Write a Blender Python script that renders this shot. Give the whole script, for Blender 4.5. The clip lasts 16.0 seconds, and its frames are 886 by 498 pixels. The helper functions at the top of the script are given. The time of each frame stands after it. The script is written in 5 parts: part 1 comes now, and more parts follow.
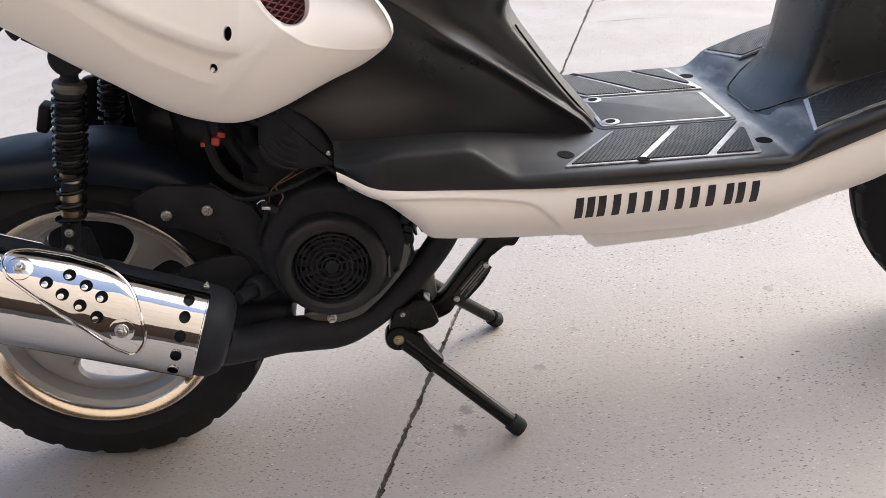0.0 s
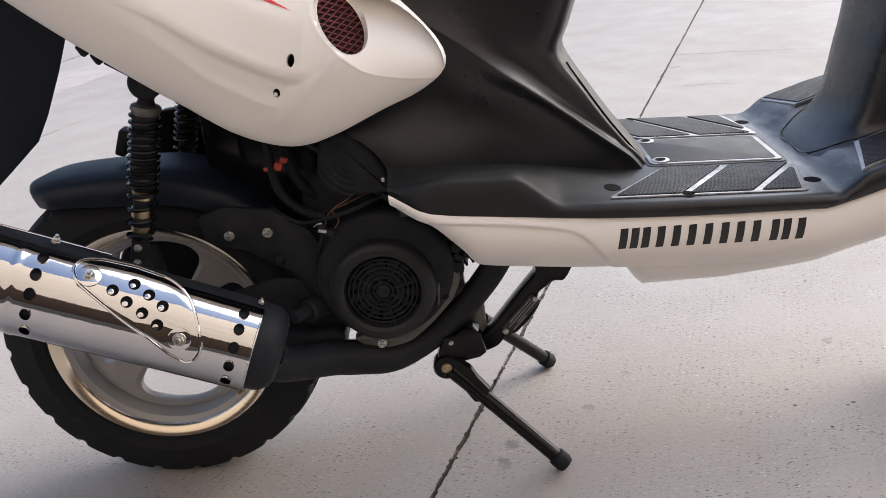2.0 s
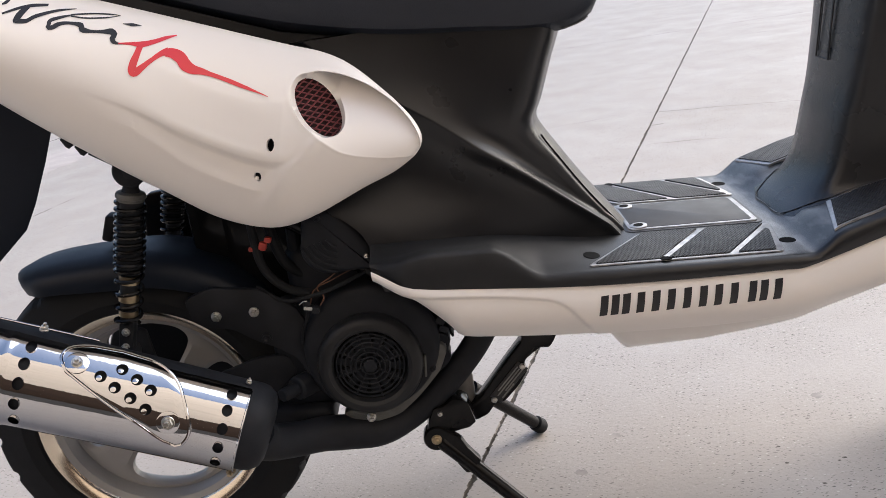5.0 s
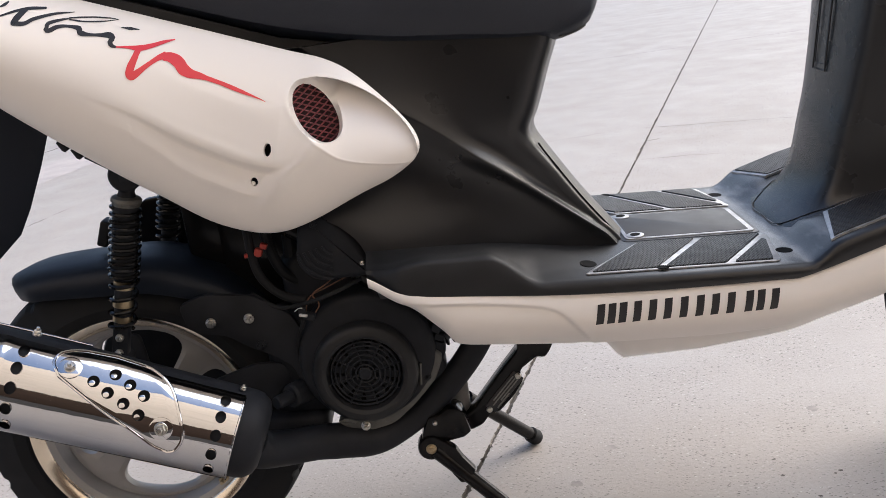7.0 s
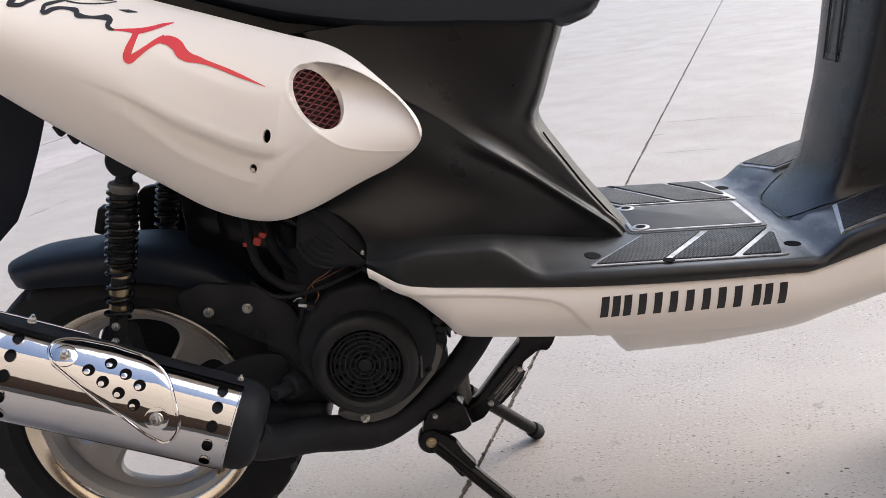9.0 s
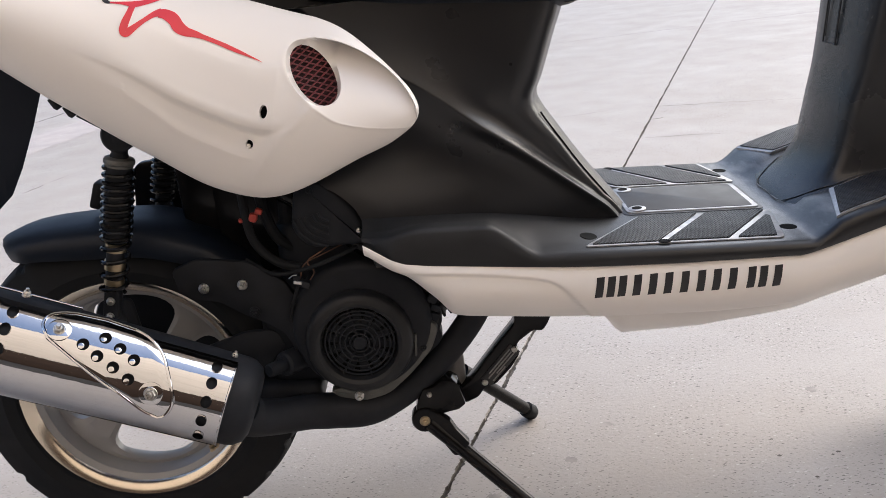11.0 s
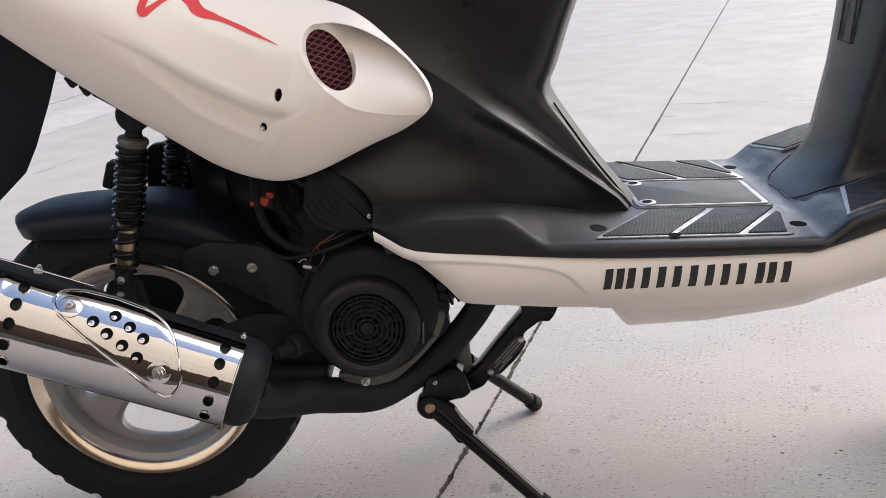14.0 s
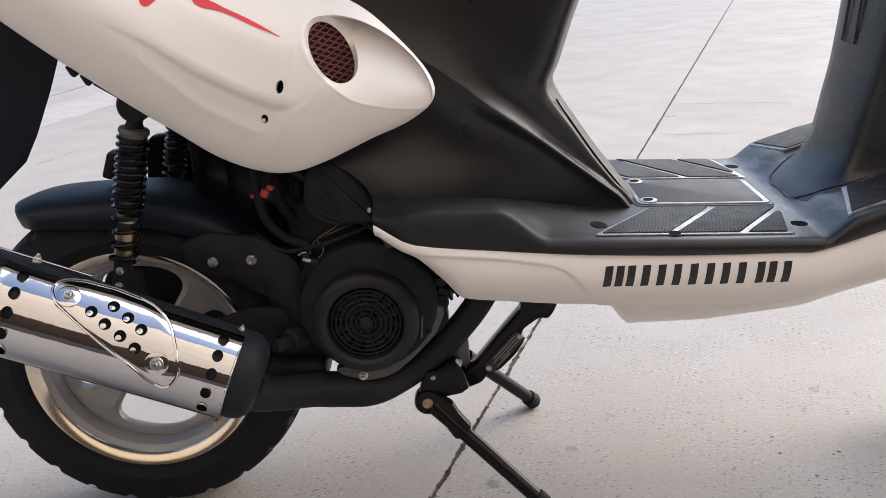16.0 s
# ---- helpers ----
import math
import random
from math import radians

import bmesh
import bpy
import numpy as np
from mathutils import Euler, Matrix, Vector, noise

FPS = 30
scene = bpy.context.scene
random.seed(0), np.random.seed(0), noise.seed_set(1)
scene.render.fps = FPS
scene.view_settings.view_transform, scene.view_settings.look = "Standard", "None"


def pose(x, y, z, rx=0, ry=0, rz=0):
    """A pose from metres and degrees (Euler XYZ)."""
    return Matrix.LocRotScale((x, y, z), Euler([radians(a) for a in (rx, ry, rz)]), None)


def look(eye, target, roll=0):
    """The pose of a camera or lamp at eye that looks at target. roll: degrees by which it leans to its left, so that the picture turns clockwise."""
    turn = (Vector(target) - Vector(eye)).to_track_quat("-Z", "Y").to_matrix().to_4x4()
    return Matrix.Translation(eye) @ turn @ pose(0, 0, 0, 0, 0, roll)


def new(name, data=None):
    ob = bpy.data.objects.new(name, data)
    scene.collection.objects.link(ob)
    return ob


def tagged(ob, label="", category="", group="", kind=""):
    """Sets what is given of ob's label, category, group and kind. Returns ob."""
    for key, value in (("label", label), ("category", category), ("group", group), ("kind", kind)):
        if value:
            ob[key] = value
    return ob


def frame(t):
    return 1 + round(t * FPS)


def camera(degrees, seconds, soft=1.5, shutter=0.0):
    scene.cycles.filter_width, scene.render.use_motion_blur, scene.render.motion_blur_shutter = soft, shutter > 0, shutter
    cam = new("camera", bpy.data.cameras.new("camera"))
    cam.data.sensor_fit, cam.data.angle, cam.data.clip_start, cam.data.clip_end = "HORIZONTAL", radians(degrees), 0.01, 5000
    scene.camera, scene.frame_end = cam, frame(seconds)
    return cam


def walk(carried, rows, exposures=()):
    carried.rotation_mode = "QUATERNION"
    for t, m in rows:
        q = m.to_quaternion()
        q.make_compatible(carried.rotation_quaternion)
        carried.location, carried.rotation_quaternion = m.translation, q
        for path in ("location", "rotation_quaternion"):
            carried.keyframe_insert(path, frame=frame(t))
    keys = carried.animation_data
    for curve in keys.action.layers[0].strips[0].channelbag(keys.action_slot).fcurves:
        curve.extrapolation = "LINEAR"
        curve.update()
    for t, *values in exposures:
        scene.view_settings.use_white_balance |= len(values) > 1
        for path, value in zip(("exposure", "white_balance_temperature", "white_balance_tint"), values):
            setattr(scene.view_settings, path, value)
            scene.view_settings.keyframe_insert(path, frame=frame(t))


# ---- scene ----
cam = camera(49.96, 16.0, soft=0.85)
# seconds, eye (metres), yaw, pitch, lean (degrees)
PATH = [
    (0.0, 0.4597, -1.3061, 0.8977, -5.715, -26.456, 6.391),
    (0.5, 0.4516, -1.3229, 0.8256, -2.510, -24.673, 4.765),
    (1.0, 0.4874, -1.3301, 0.8398, -0.947, -23.107, 4.784),
    (1.5, 0.4834, -1.3581, 0.8592, -1.142, -22.186, 5.007),
    (2.0, 0.4930, -1.3673, 0.8539, -0.510, -21.569, 6.442),
    (2.5, 0.5078, -1.3667, 0.8662, -0.675, -21.038, 7.479),
    (3.0, 0.5099, -1.3782, 0.8763, -0.990, -20.135, 7.955),
    (3.5, 0.5160, -1.3784, 0.8764, -1.127, -19.222, 8.394),
    (4.0, 0.5102, -1.3769, 0.8747, -1.518, -18.729, 8.317),
    (4.5, 0.5153, -1.3779, 0.8774, -1.427, -18.453, 8.469),
    (7.0, 0.5111, -1.3778, 0.8643, -1.587, -17.222, 7.894),
    (7.5, 0.5128, -1.3755, 0.8672, -1.455, -17.430, 7.679),
    (8.0, 0.5106, -1.3733, 0.8621, -1.492, -17.285, 7.533),
    (8.5, 0.5113, -1.3678, 0.8643, -1.425, -17.491, 7.468),
    (9.0, 0.5120, -1.3590, 0.8510, -1.214, -17.447, 7.436),
    (11.5, 0.5133, -1.3606, 0.8456, -1.055, -18.604, 6.534),
    (12.0, 0.5127, -1.3622, 0.8445, -0.820, -18.564, 6.342),
    (12.5, 0.5117, -1.3634, 0.8392, -0.583, -18.501, 6.054),
    (13.0, 0.5082, -1.3650, 0.8397, -0.383, -18.690, 5.692),
    (13.5, 0.5162, -1.3656, 0.8415, 0.002, -18.792, 5.705),
    (14.0, 0.5065, -1.3669, 0.8395, -0.368, -18.745, 5.377),
    (14.5, 0.5062, -1.3701, 0.8370, -0.241, -18.766, 4.998),
    (15.0, 0.5071, -1.3737, 0.8373, -0.081, -18.841, 4.835),
    (15.5, 0.5044, -1.3705, 0.8382, -0.171, -18.928, 4.651),
    (16.0, 0.5066, -1.3656, 0.8353, -0.100, -18.870, 4.632),
]
walk(cam, [(t, pose(x, y, z, 90 + pitch, lean, yaw)) for t, x, y, z, yaw, pitch, lean in PATH], [(0.0, 1.16, 5900, 9), (1.0, 1.05, 5900, 9), (2.5, 0.94, 5850, 9), (9.0, 0.96, 5850, 9), (16.0, 1.01, 5850, 9)])

# ---- world and light ----
world = bpy.data.worlds.new("world")
scene.world = world
world.use_nodes = True
wn = world.node_tree
sky = wn.nodes.new("ShaderNodeTexSky")
sky.sky_type = 'NISHITA'
sky.sun_disc = False
sky.sun_elevation = radians(37)
sky.sun_rotation = radians(66)
sky.dust_density = 6.0
sky.ozone_density = 0.8
wn.nodes["Background"].inputs["Strength"].default_value = 0.15
wn.links.new(sky.outputs["Color"], wn.nodes["Background"].inputs["Color"])
sun_data = bpy.data.lights.new("sun", 'SUN')
sun_data.energy = 1.15
sun_data.angle = radians(85)
sun_data.color = (1.0, 0.96, 0.9)
sun = new("sun", sun_data)
sun.matrix_world = look((7.3, 3.25, 6.02), (0, 0, 0))


# ---- geometry helpers ----
def V(*a):
    return Vector(a)


def join(*pieces):
    verts, faces = [], []
    for v, f in pieces:
        k = len(verts)
        verts += [tuple(p) for p in v]
        faces += [tuple(i + k for i in q) for q in f]
    return verts, faces


def part(name, geo, material, parent=None, label="", angle=35):
    """Links geometry (vertices, faces) as one mesh object under a thing or a part."""
    me = bpy.data.meshes.new(name)
    me.from_pydata([tuple(p) for p in geo[0]], [], [tuple(q) for q in geo[1]])
    bm = bmesh.new()
    bm.from_mesh(me)
    bmesh.ops.remove_doubles(bm, verts=bm.verts, dist=1e-6)
    bmesh.ops.recalc_face_normals(bm, faces=bm.faces)
    bm.to_mesh(me)
    bm.free()
    me.shade_smooth()
    me.set_sharp_from_angle(angle=radians(angle))
    if material:
        me.materials.append(material)
    ob = new(name, me)
    if parent:
        ob.parent = parent
    if label:
        ob["label"] = label
    return ob


def spline(pts, n):
    """A smooth curve of n + 1 points through the given points (any dimension), evenly spread by length."""
    p = np.array(pts, float)
    ext = np.vstack([2 * p[0] - p[1], p, 2 * p[-1] - p[-2]])
    out = []
    for i in range(1, len(ext) - 2):
        a, b, c, d = ext[i - 1:i + 3]
        for u in np.linspace(0, 1, 24, endpoint=False):
            out.append(0.5 * (2 * b + (c - a) * u + (2 * a - 5 * b + 4 * c - d) * u ** 2 + (3 * b - a - 3 * c + d) * u ** 3))
    out.append(p[-1])
    out = np.array(out)
    run = np.concatenate([[0], np.cumsum(np.linalg.norm(np.diff(out, axis=0), axis=1))])
    at = np.linspace(0, run[-1], n + 1)
    return np.stack([np.interp(at, run, out[:, k]) for k in range(p.shape[1])], 1)


def smooth_line(pts):
    """A function x -> y, a smooth curve through the points."""
    c = spline(pts, 200)
    return lambda x: float(np.interp(x, c[:, 0], c[:, 1]))


def step(a, b, x):
    t = min(1.0, max(0.0, (x - a) / (b - a)))
    return t * t * (3 - 2 * t)


def loft(rings, closed=True, caps=True):
    n = len(rings[0])
    verts = [tuple(p) for r in rings for p in r]
    faces = []
    for i in range(len(rings) - 1):
        for j in range(n if closed else n - 1):
            k = (j + 1) % n
            faces.append((i * n + j, i * n + k, (i + 1) * n + k, (i + 1) * n + j))
    if caps and closed:
        faces.append(tuple(range(n))[::-1])
        faces.append(tuple((len(rings) - 1) * n + j for j in range(n)))
    return verts, faces


def frame_of(d):
    d = Vector(d).normalized()
    a = d.orthogonal().normalized()
    return d, a, d.cross(a)


def tube(pts, r, n=14, caps=True):
    pts = [Vector(p) for p in pts]
    rad = r if hasattr(r, "__len__") else [r] * len(pts)
    d, a, b = frame_of(pts[1] - pts[0])
    rings = []
    for i, p in enumerate(pts):
        t = (pts[min(i + 1, len(pts) - 1)] - pts[max(i - 1, 0)]).normalized()
        a = (a - t * a.dot(t)).normalized()
        b = t.cross(a)
        rings.append([p + (a * math.cos(k * 2 * math.pi / n) + b * math.sin(k * 2 * math.pi / n)) * rad[i] for k in range(n)])
    return loft(rings, True, caps)


def pipe(pts, r, steps=24, n=14):
    c = spline(pts, steps)
    rr = r if not hasattr(r, "__len__") else np.interp(np.linspace(0, 1, steps + 1), np.linspace(0, 1, len(r)), r)
    return tube(c, rr, n)


def turned(profile, origin, axis, n=48, caps=True):
    """A lathe shape: profile of (distance along the axis, radius)."""
    d, a, b = frame_of(axis)
    o = Vector(origin)
    rings = [[o + d * h + (a * math.cos(k * 2 * math.pi / n) + b * math.sin(k * 2 * math.pi / n)) * r for k in range(n)] for h, r in profile]
    return loft(rings, True, caps)


def torus(origin, axis, big, small, n=48, m=10):
    d, a, b = frame_of(axis)
    o = Vector(origin)
    rings = []
    for i in range(n + 1):
        u = a * math.cos(i * 2 * math.pi / n) + b * math.sin(i * 2 * math.pi / n)
        rings.append([o + u * (big + small * math.cos(k * 2 * math.pi / m)) + d * (small * math.sin(k * 2 * math.pi / m)) for k in range(m)])
    return loft(rings, True, False)


def from_bm(bm):
    bm.verts.index_update()
    out = [tuple(v.co) for v in bm.verts], [tuple(v.index for v in f.verts) for f in bm.faces]
    bm.free()
    return out


def rbox(size, m, bevel=0.004, seg=2):
    bm = bmesh.new()
    bmesh.ops.create_cube(bm, size=1.0, matrix=Matrix.Diagonal((*size, 1)))
    bmesh.ops.bevel(bm, geom=bm.edges[:], offset=bevel, segments=seg, affect='EDGES', profile=0.5)
    bm.transform(m)
    return from_bm(bm)


def slab(outline, y0, y1, bevel=0.003, plane="xz", seg=2):
    """A flat piece: an outline in a plane, with thickness from y0 to y1 and rounded edges."""
    put = (lambda a, b, c: (a, c, b)) if plane == "xz" else (lambda a, b, c: (a, b, c))
    bm = bmesh.new()
    lo = [bm.verts.new(put(a, b, y0)) for a, b in outline]
    hi = [bm.verts.new(put(a, b, y1)) for a, b in outline]
    n = len(lo)
    bm.faces.new(lo[::-1])
    bm.faces.new(hi)
    for i in range(n):
        bm.faces.new((lo[i], lo[(i + 1) % n], hi[(i + 1) % n], hi[i]))
    bmesh.ops.recalc_face_normals(bm, faces=bm.faces)
    if bevel:
        bm.edges.ensure_lookup_table()
        rim = [e for e in bm.edges if abs(put(*e.verts[0].co)[2] - put(*e.verts[1].co)[2]) < 1e-7]
        bmesh.ops.bevel(bm, geom=rim, offset=bevel, segments=seg, affect='EDGES', profile=0.5)
    return from_bm(bm)


def moved(geo, m):
    return [tuple(m @ Vector(p)) for p in geo[0]], geo[1]


def hex_bolt(at, axis, r=0.008, h=0.006):
    d, a, b = frame_of(axis)
    o = Vector(at)
    ring = lambda q, s: [o + d * q + (a * math.cos(k * math.pi / 3) + b * math.sin(k * math.pi / 3)) * s for k in range(6)]
    head = loft([ring(0.0015, r * 0.8), ring(0.0015, r), ring(h * 0.8, r), ring(h, r * 0.82)])
    washer = turned([(-0.001, r * 1.18), (0.001, r * 1.18), (0.0016, r * 1.1)], at, axis, 20)
    stud = turned([(h * 0.7, r * 0.5), (h * 1.5, r * 0.5), (h * 1.7, r * 0.38)], at, axis, 12)
    return join(washer, head, stud)


def pan_screw(at, axis, r=0.007):
    return join(turned([(-0.001, r), (0.0006, r), (0.002, r * 0.8), (0.0026, r * 0.35), (0.0012, r * 0.3)], at, axis, 20))


def grid_with_holes(nu, nv, fn, holes=(), depth=0.004):
    """A surface fn(u, v) -> point over the unit square, with real round holes (u, v, ru, rv, shear, sink) whose walls go inwards,
    by the depth or to the place that sink gives for each point of the rim."""
    def point(u, v):
        return Vector(fn(u, v))

    def normal(u, v):
        e = 1e-3
        return (point(u + e, v) - point(u - e, v)).cross(point(u, v + e) - point(u, v - e)).normalized()
    verts = [point(i / nu, j / nv) for i in range(nu + 1) for j in range(nv + 1)]
    at = lambda i, j: i * (nv + 1) + j
    gone = set()
    faces = []
    for u0, v0, ru, rv, *more in holes:
        shear, sink = more if more else (0.0, None)
        reach = math.hypot(ru, shear * rv)
        i0, i1 = max(0, int(math.floor((u0 - 1.08 * reach) * nu)) - 1), min(nu, int(math.ceil((u0 + 1.08 * reach) * nu)) + 1)
        j0, j1 = max(0, int(math.floor((v0 - 1.08 * rv) * nv)) - 1), min(nv, int(math.ceil((v0 + 1.08 * rv) * nv)) + 1)
        gone |= {(i, j) for i in range(i0, i1) for j in range(j0, j1)}
        loop = [(i, j0) for i in range(i0, i1)] + [(i1, j) for j in range(j0, j1)] + [(i, j1) for i in range(i1, i0, -1)] + [(i0, j) for j in range(j1, j0, -1)]
        n = len(loop)
        rims = [[] for _ in range(7)]
        inward = -normal(u0, v0)
        for i, j in loop:
            du, dv = i / nu - u0, j / nv - v0
            w = math.atan2(dv / rv, (du - shear * dv) / ru)
            cu, cv = u0 + ru * math.cos(w) + shear * rv * math.sin(w), v0 + rv * math.sin(w)
            p = point(cu, cv)
            near = [point(cu + (i / nu - cu) * f, cv + (j / nv - cv) * f) for f in (0.75, 0.5, 0.3, 0.15, 0.06)]
            for ring, q in zip(rims, near + [p, sink(p) if sink else p + inward * depth]):
                ring.append(len(verts))
                verts.append(q)
        outer = [at(*q) for q in loop]
        for a, b in zip([outer] + rims[:-1], rims):
            faces += [(a[k], a[(k + 1) % n], b[(k + 1) % n], b[k]) for k in range(n)]
    faces += [(at(i, j), at(i + 1, j), at(i + 1, j + 1), at(i, j + 1)) for i in range(nu) for j in range(nv) if (i, j) not in gone]
    used = sorted({k for q in faces for k in q})
    back = {k: i for i, k in enumerate(used)}
    return [tuple(verts[k]) for k in used], [tuple(back[k] for k in q) for q in faces]


# ---- materials ----
def material(name, color, rough=0.5, metal=0.0, coat=0.0, spec=0.5, grain=0.0, grain_scale=300.0, mottle=0.0, mottle_scale=12.0, wear=None, wear_amount=0.0, wear_scale=40.0):
    """A surface with two scales of variation: mottling of colour and roughness, and a fine grain in relief."""
    m = bpy.data.materials.new(name)
    m.use_nodes = True
    nt = m.node_tree
    b = nt.nodes["Principled BSDF"]
    b.inputs["Metallic"].default_value = metal
    b.inputs["Coat Weight"].default_value = coat
    b.inputs["Coat Roughness"].default_value = 0.08
    b.inputs["Specular IOR Level"].default_value = spec
    tc = nt.nodes.new("ShaderNodeTexCoord")
    n1 = nt.nodes.new("ShaderNodeTexNoise")
    n1.inputs["Scale"].default_value = mottle_scale
    n1.inputs["Detail"].default_value = 6
    nt.links.new(tc.outputs["Object"], n1.inputs["Vector"])
    ramp = nt.nodes.new("ShaderNodeMapRange")
    ramp.inputs["From Min"].default_value = 0.3
    ramp.inputs["From Max"].default_value = 0.7
    ramp.inputs["To Min"].default_value = 1 - mottle
    ramp.inputs["To Max"].default_value = 1 + mottle
    nt.links.new(n1.outputs["Fac"], ramp.inputs["Value"])
    mix = nt.nodes.new("ShaderNodeVectorMath")
    mix.operation = 'SCALE'
    mix.inputs[0].default_value = color
    nt.links.new(ramp.outputs["Result"], mix.inputs["Scale"])
    out = mix.outputs["Vector"]
    if wear:
        n3 = nt.nodes.new("ShaderNodeTexNoise")
        n3.inputs["Scale"].default_value = wear_scale
        n3.inputs["Detail"].default_value = 8
        n3.inputs["Roughness"].default_value = 0.7
        nt.links.new(tc.outputs["Object"], n3.inputs["Vector"])
        mr = nt.nodes.new("ShaderNodeMapRange")
        mr.inputs["From Min"].default_value = 0.56
        mr.inputs["From Max"].default_value = 0.72
        mr.inputs["To Max"].default_value = wear_amount
        nt.links.new(n3.outputs["Fac"], mr.inputs["Value"])
        mc = nt.nodes.new("ShaderNodeMix")
        mc.data_type = 'RGBA'
        nt.links.new(mr.outputs["Result"], mc.inputs["Factor"])
        nt.links.new(out, mc.inputs["A"])
        mc.inputs["B"].default_value = (*wear, 1)
        out = mc.outputs["Result"]
    nt.links.new(out, b.inputs["Base Color"])
    rr = nt.nodes.new("ShaderNodeMapRange")
    rr.inputs["From Min"].default_value = 0.3
    rr.inputs["From Max"].default_value = 0.7
    rr.inputs["To Min"].default_value = max(0.02, rough * 0.85)
    rr.inputs["To Max"].default_value = min(1, rough * 1.15)
    nt.links.new(n1.outputs["Fac"], rr.inputs["Value"])
    nt.links.new(rr.outputs["Result"], b.inputs["Roughness"])
    if grain:
        n2 = nt.nodes.new("ShaderNodeTexNoise")
        n2.inputs["Scale"].default_value = grain_scale
        n2.inputs["Detail"].default_value = 3
        nt.links.new(tc.outputs["Object"], n2.inputs["Vector"])
        bump = nt.nodes.new("ShaderNodeBump")
        bump.inputs["Strength"].default_value = grain
        bump.inputs["Distance"].default_value = 0.001
        nt.links.new(n2.outputs["Fac"], bump.inputs["Height"])
        nt.links.new(bump.outputs["Normal"], b.inputs["Normal"])
    return m


white_paint = material("white_paint", (0.79, 0.754, 0.716), 0.34, coat=0.15, mottle=0.006, mottle_scale=9, grain=0.02, grain_scale=500)
black_plastic = material("black_plastic", (0.015, 0.0155, 0.0175), 0.42, mottle=0.12, grain=0.3, grain_scale=1400, wear=(0.02, 0.02, 0.02), wear_amount=0.1, wear_scale=18)
cover_plastic = material("cover_plastic", (0.0135, 0.0140, 0.0158), 0.31, spec=0.46, mottle=0.12, grain=0.12, grain_scale=1400, wear=(0.017, 0.0175, 0.019), wear_amount=0.06, wear_scale=14)
deck_plastic = material("deck_plastic", (0.0115, 0.012, 0.0135), 0.30, coat=0.25, spec=0.34, mottle=0.2, mottle_scale=25, grain=0.25, grain_scale=1200, wear=(0.03, 0.03, 0.032), wear_amount=0.2, wear_scale=16)
deck_plastic.node_tree.nodes["Principled BSDF"].inputs["Coat Roughness"].default_value = 0.28


def polish_tread(m):
    """The footboard is rubbed glossy where feet rest, and stays dull on its rear wings."""
    nt = m.node_tree
    b = nt.nodes["Principled BSDF"]
    tc = nt.nodes.new("ShaderNodeTexCoord")
    sep = nt.nodes.new("ShaderNodeSeparateXYZ")
    nt.links.new(tc.outputs["Object"], sep.inputs["Vector"])
    for key, lo, hi in (("Roughness", 0.56, 0.29), ("Coat Weight", 0.0, 0.35)):
        mr = nt.nodes.new("ShaderNodeMapRange")
        for k, x in zip(("From Min", "From Max", "To Min", "To Max"), (0.66, 0.82, lo, hi)):
            mr.inputs[k].default_value = x
        nt.links.new(sep.outputs["X"], mr.inputs["Value"])
        nt.links.new(mr.outputs["Result"], b.inputs[key])
    # pale scuffs where heels rub in front of the mats, plus an even painted-in sheen
    mp = nt.nodes.new("ShaderNodeMapping")
    mp.inputs["Scale"].default_value = (70, 22, 22)
    mp.inputs["Rotation"].default_value = (0, 0, radians(25))
    nt.links.new(tc.outputs["Object"], mp.inputs["Vector"])
    n = nt.nodes.new("ShaderNodeTexNoise")
    n.inputs["Scale"].default_value = 1.0
    n.inputs["Detail"].default_value = 6
    nt.links.new(mp.outputs["Vector"], n.inputs["Vector"])
    side = nt.nodes.new("ShaderNodeMath")
    side.operation = 'ABSOLUTE'
    nt.links.new(sep.outputs["Y"], side.inputs[0])
    factors = []
    for source, lo, hi, top in ((n.outputs["Fac"], 0.50, 0.70, 0.75), (sep.outputs["X"], 0.80, 0.955, 1.0), (sep.outputs["X"], 1.05, 0.98, 1.0), (side.outputs["Value"], 0.211, 0.204, 1.0)):
        mr = nt.nodes.new("ShaderNodeMapRange")
        # the 0.13 floor lightens the front board evenly, sheen put into its colour
        for k, x in zip(("From Min", "From Max", "To Min", "To Max"), (lo, hi, 0.13 if not factors else 0.0, top)):
            mr.inputs[k].default_value = x
        nt.links.new(source, mr.inputs["Value"])
        if factors:
            mul = nt.nodes.new("ShaderNodeMath")
            mul.operation = 'MULTIPLY'
            nt.links.new(factors[-1], mul.inputs[0])
            nt.links.new(mr.outputs["Result"], mul.inputs[1])
            factors.append(mul.outputs["Value"])
        else:
            factors.append(mr.outputs["Result"])
    mc = nt.nodes.new("ShaderNodeMix")
    mc.data_type = 'RGBA'
    nt.links.new(factors[-1], mc.inputs["Factor"])
    nt.links.new(b.inputs["Base Color"].links[0].from_socket, mc.inputs["A"])
    mc.inputs["B"].default_value = (0.19, 0.187, 0.19, 1)
    nt.links.new(mc.outputs["Result"], b.inputs["Base Color"])


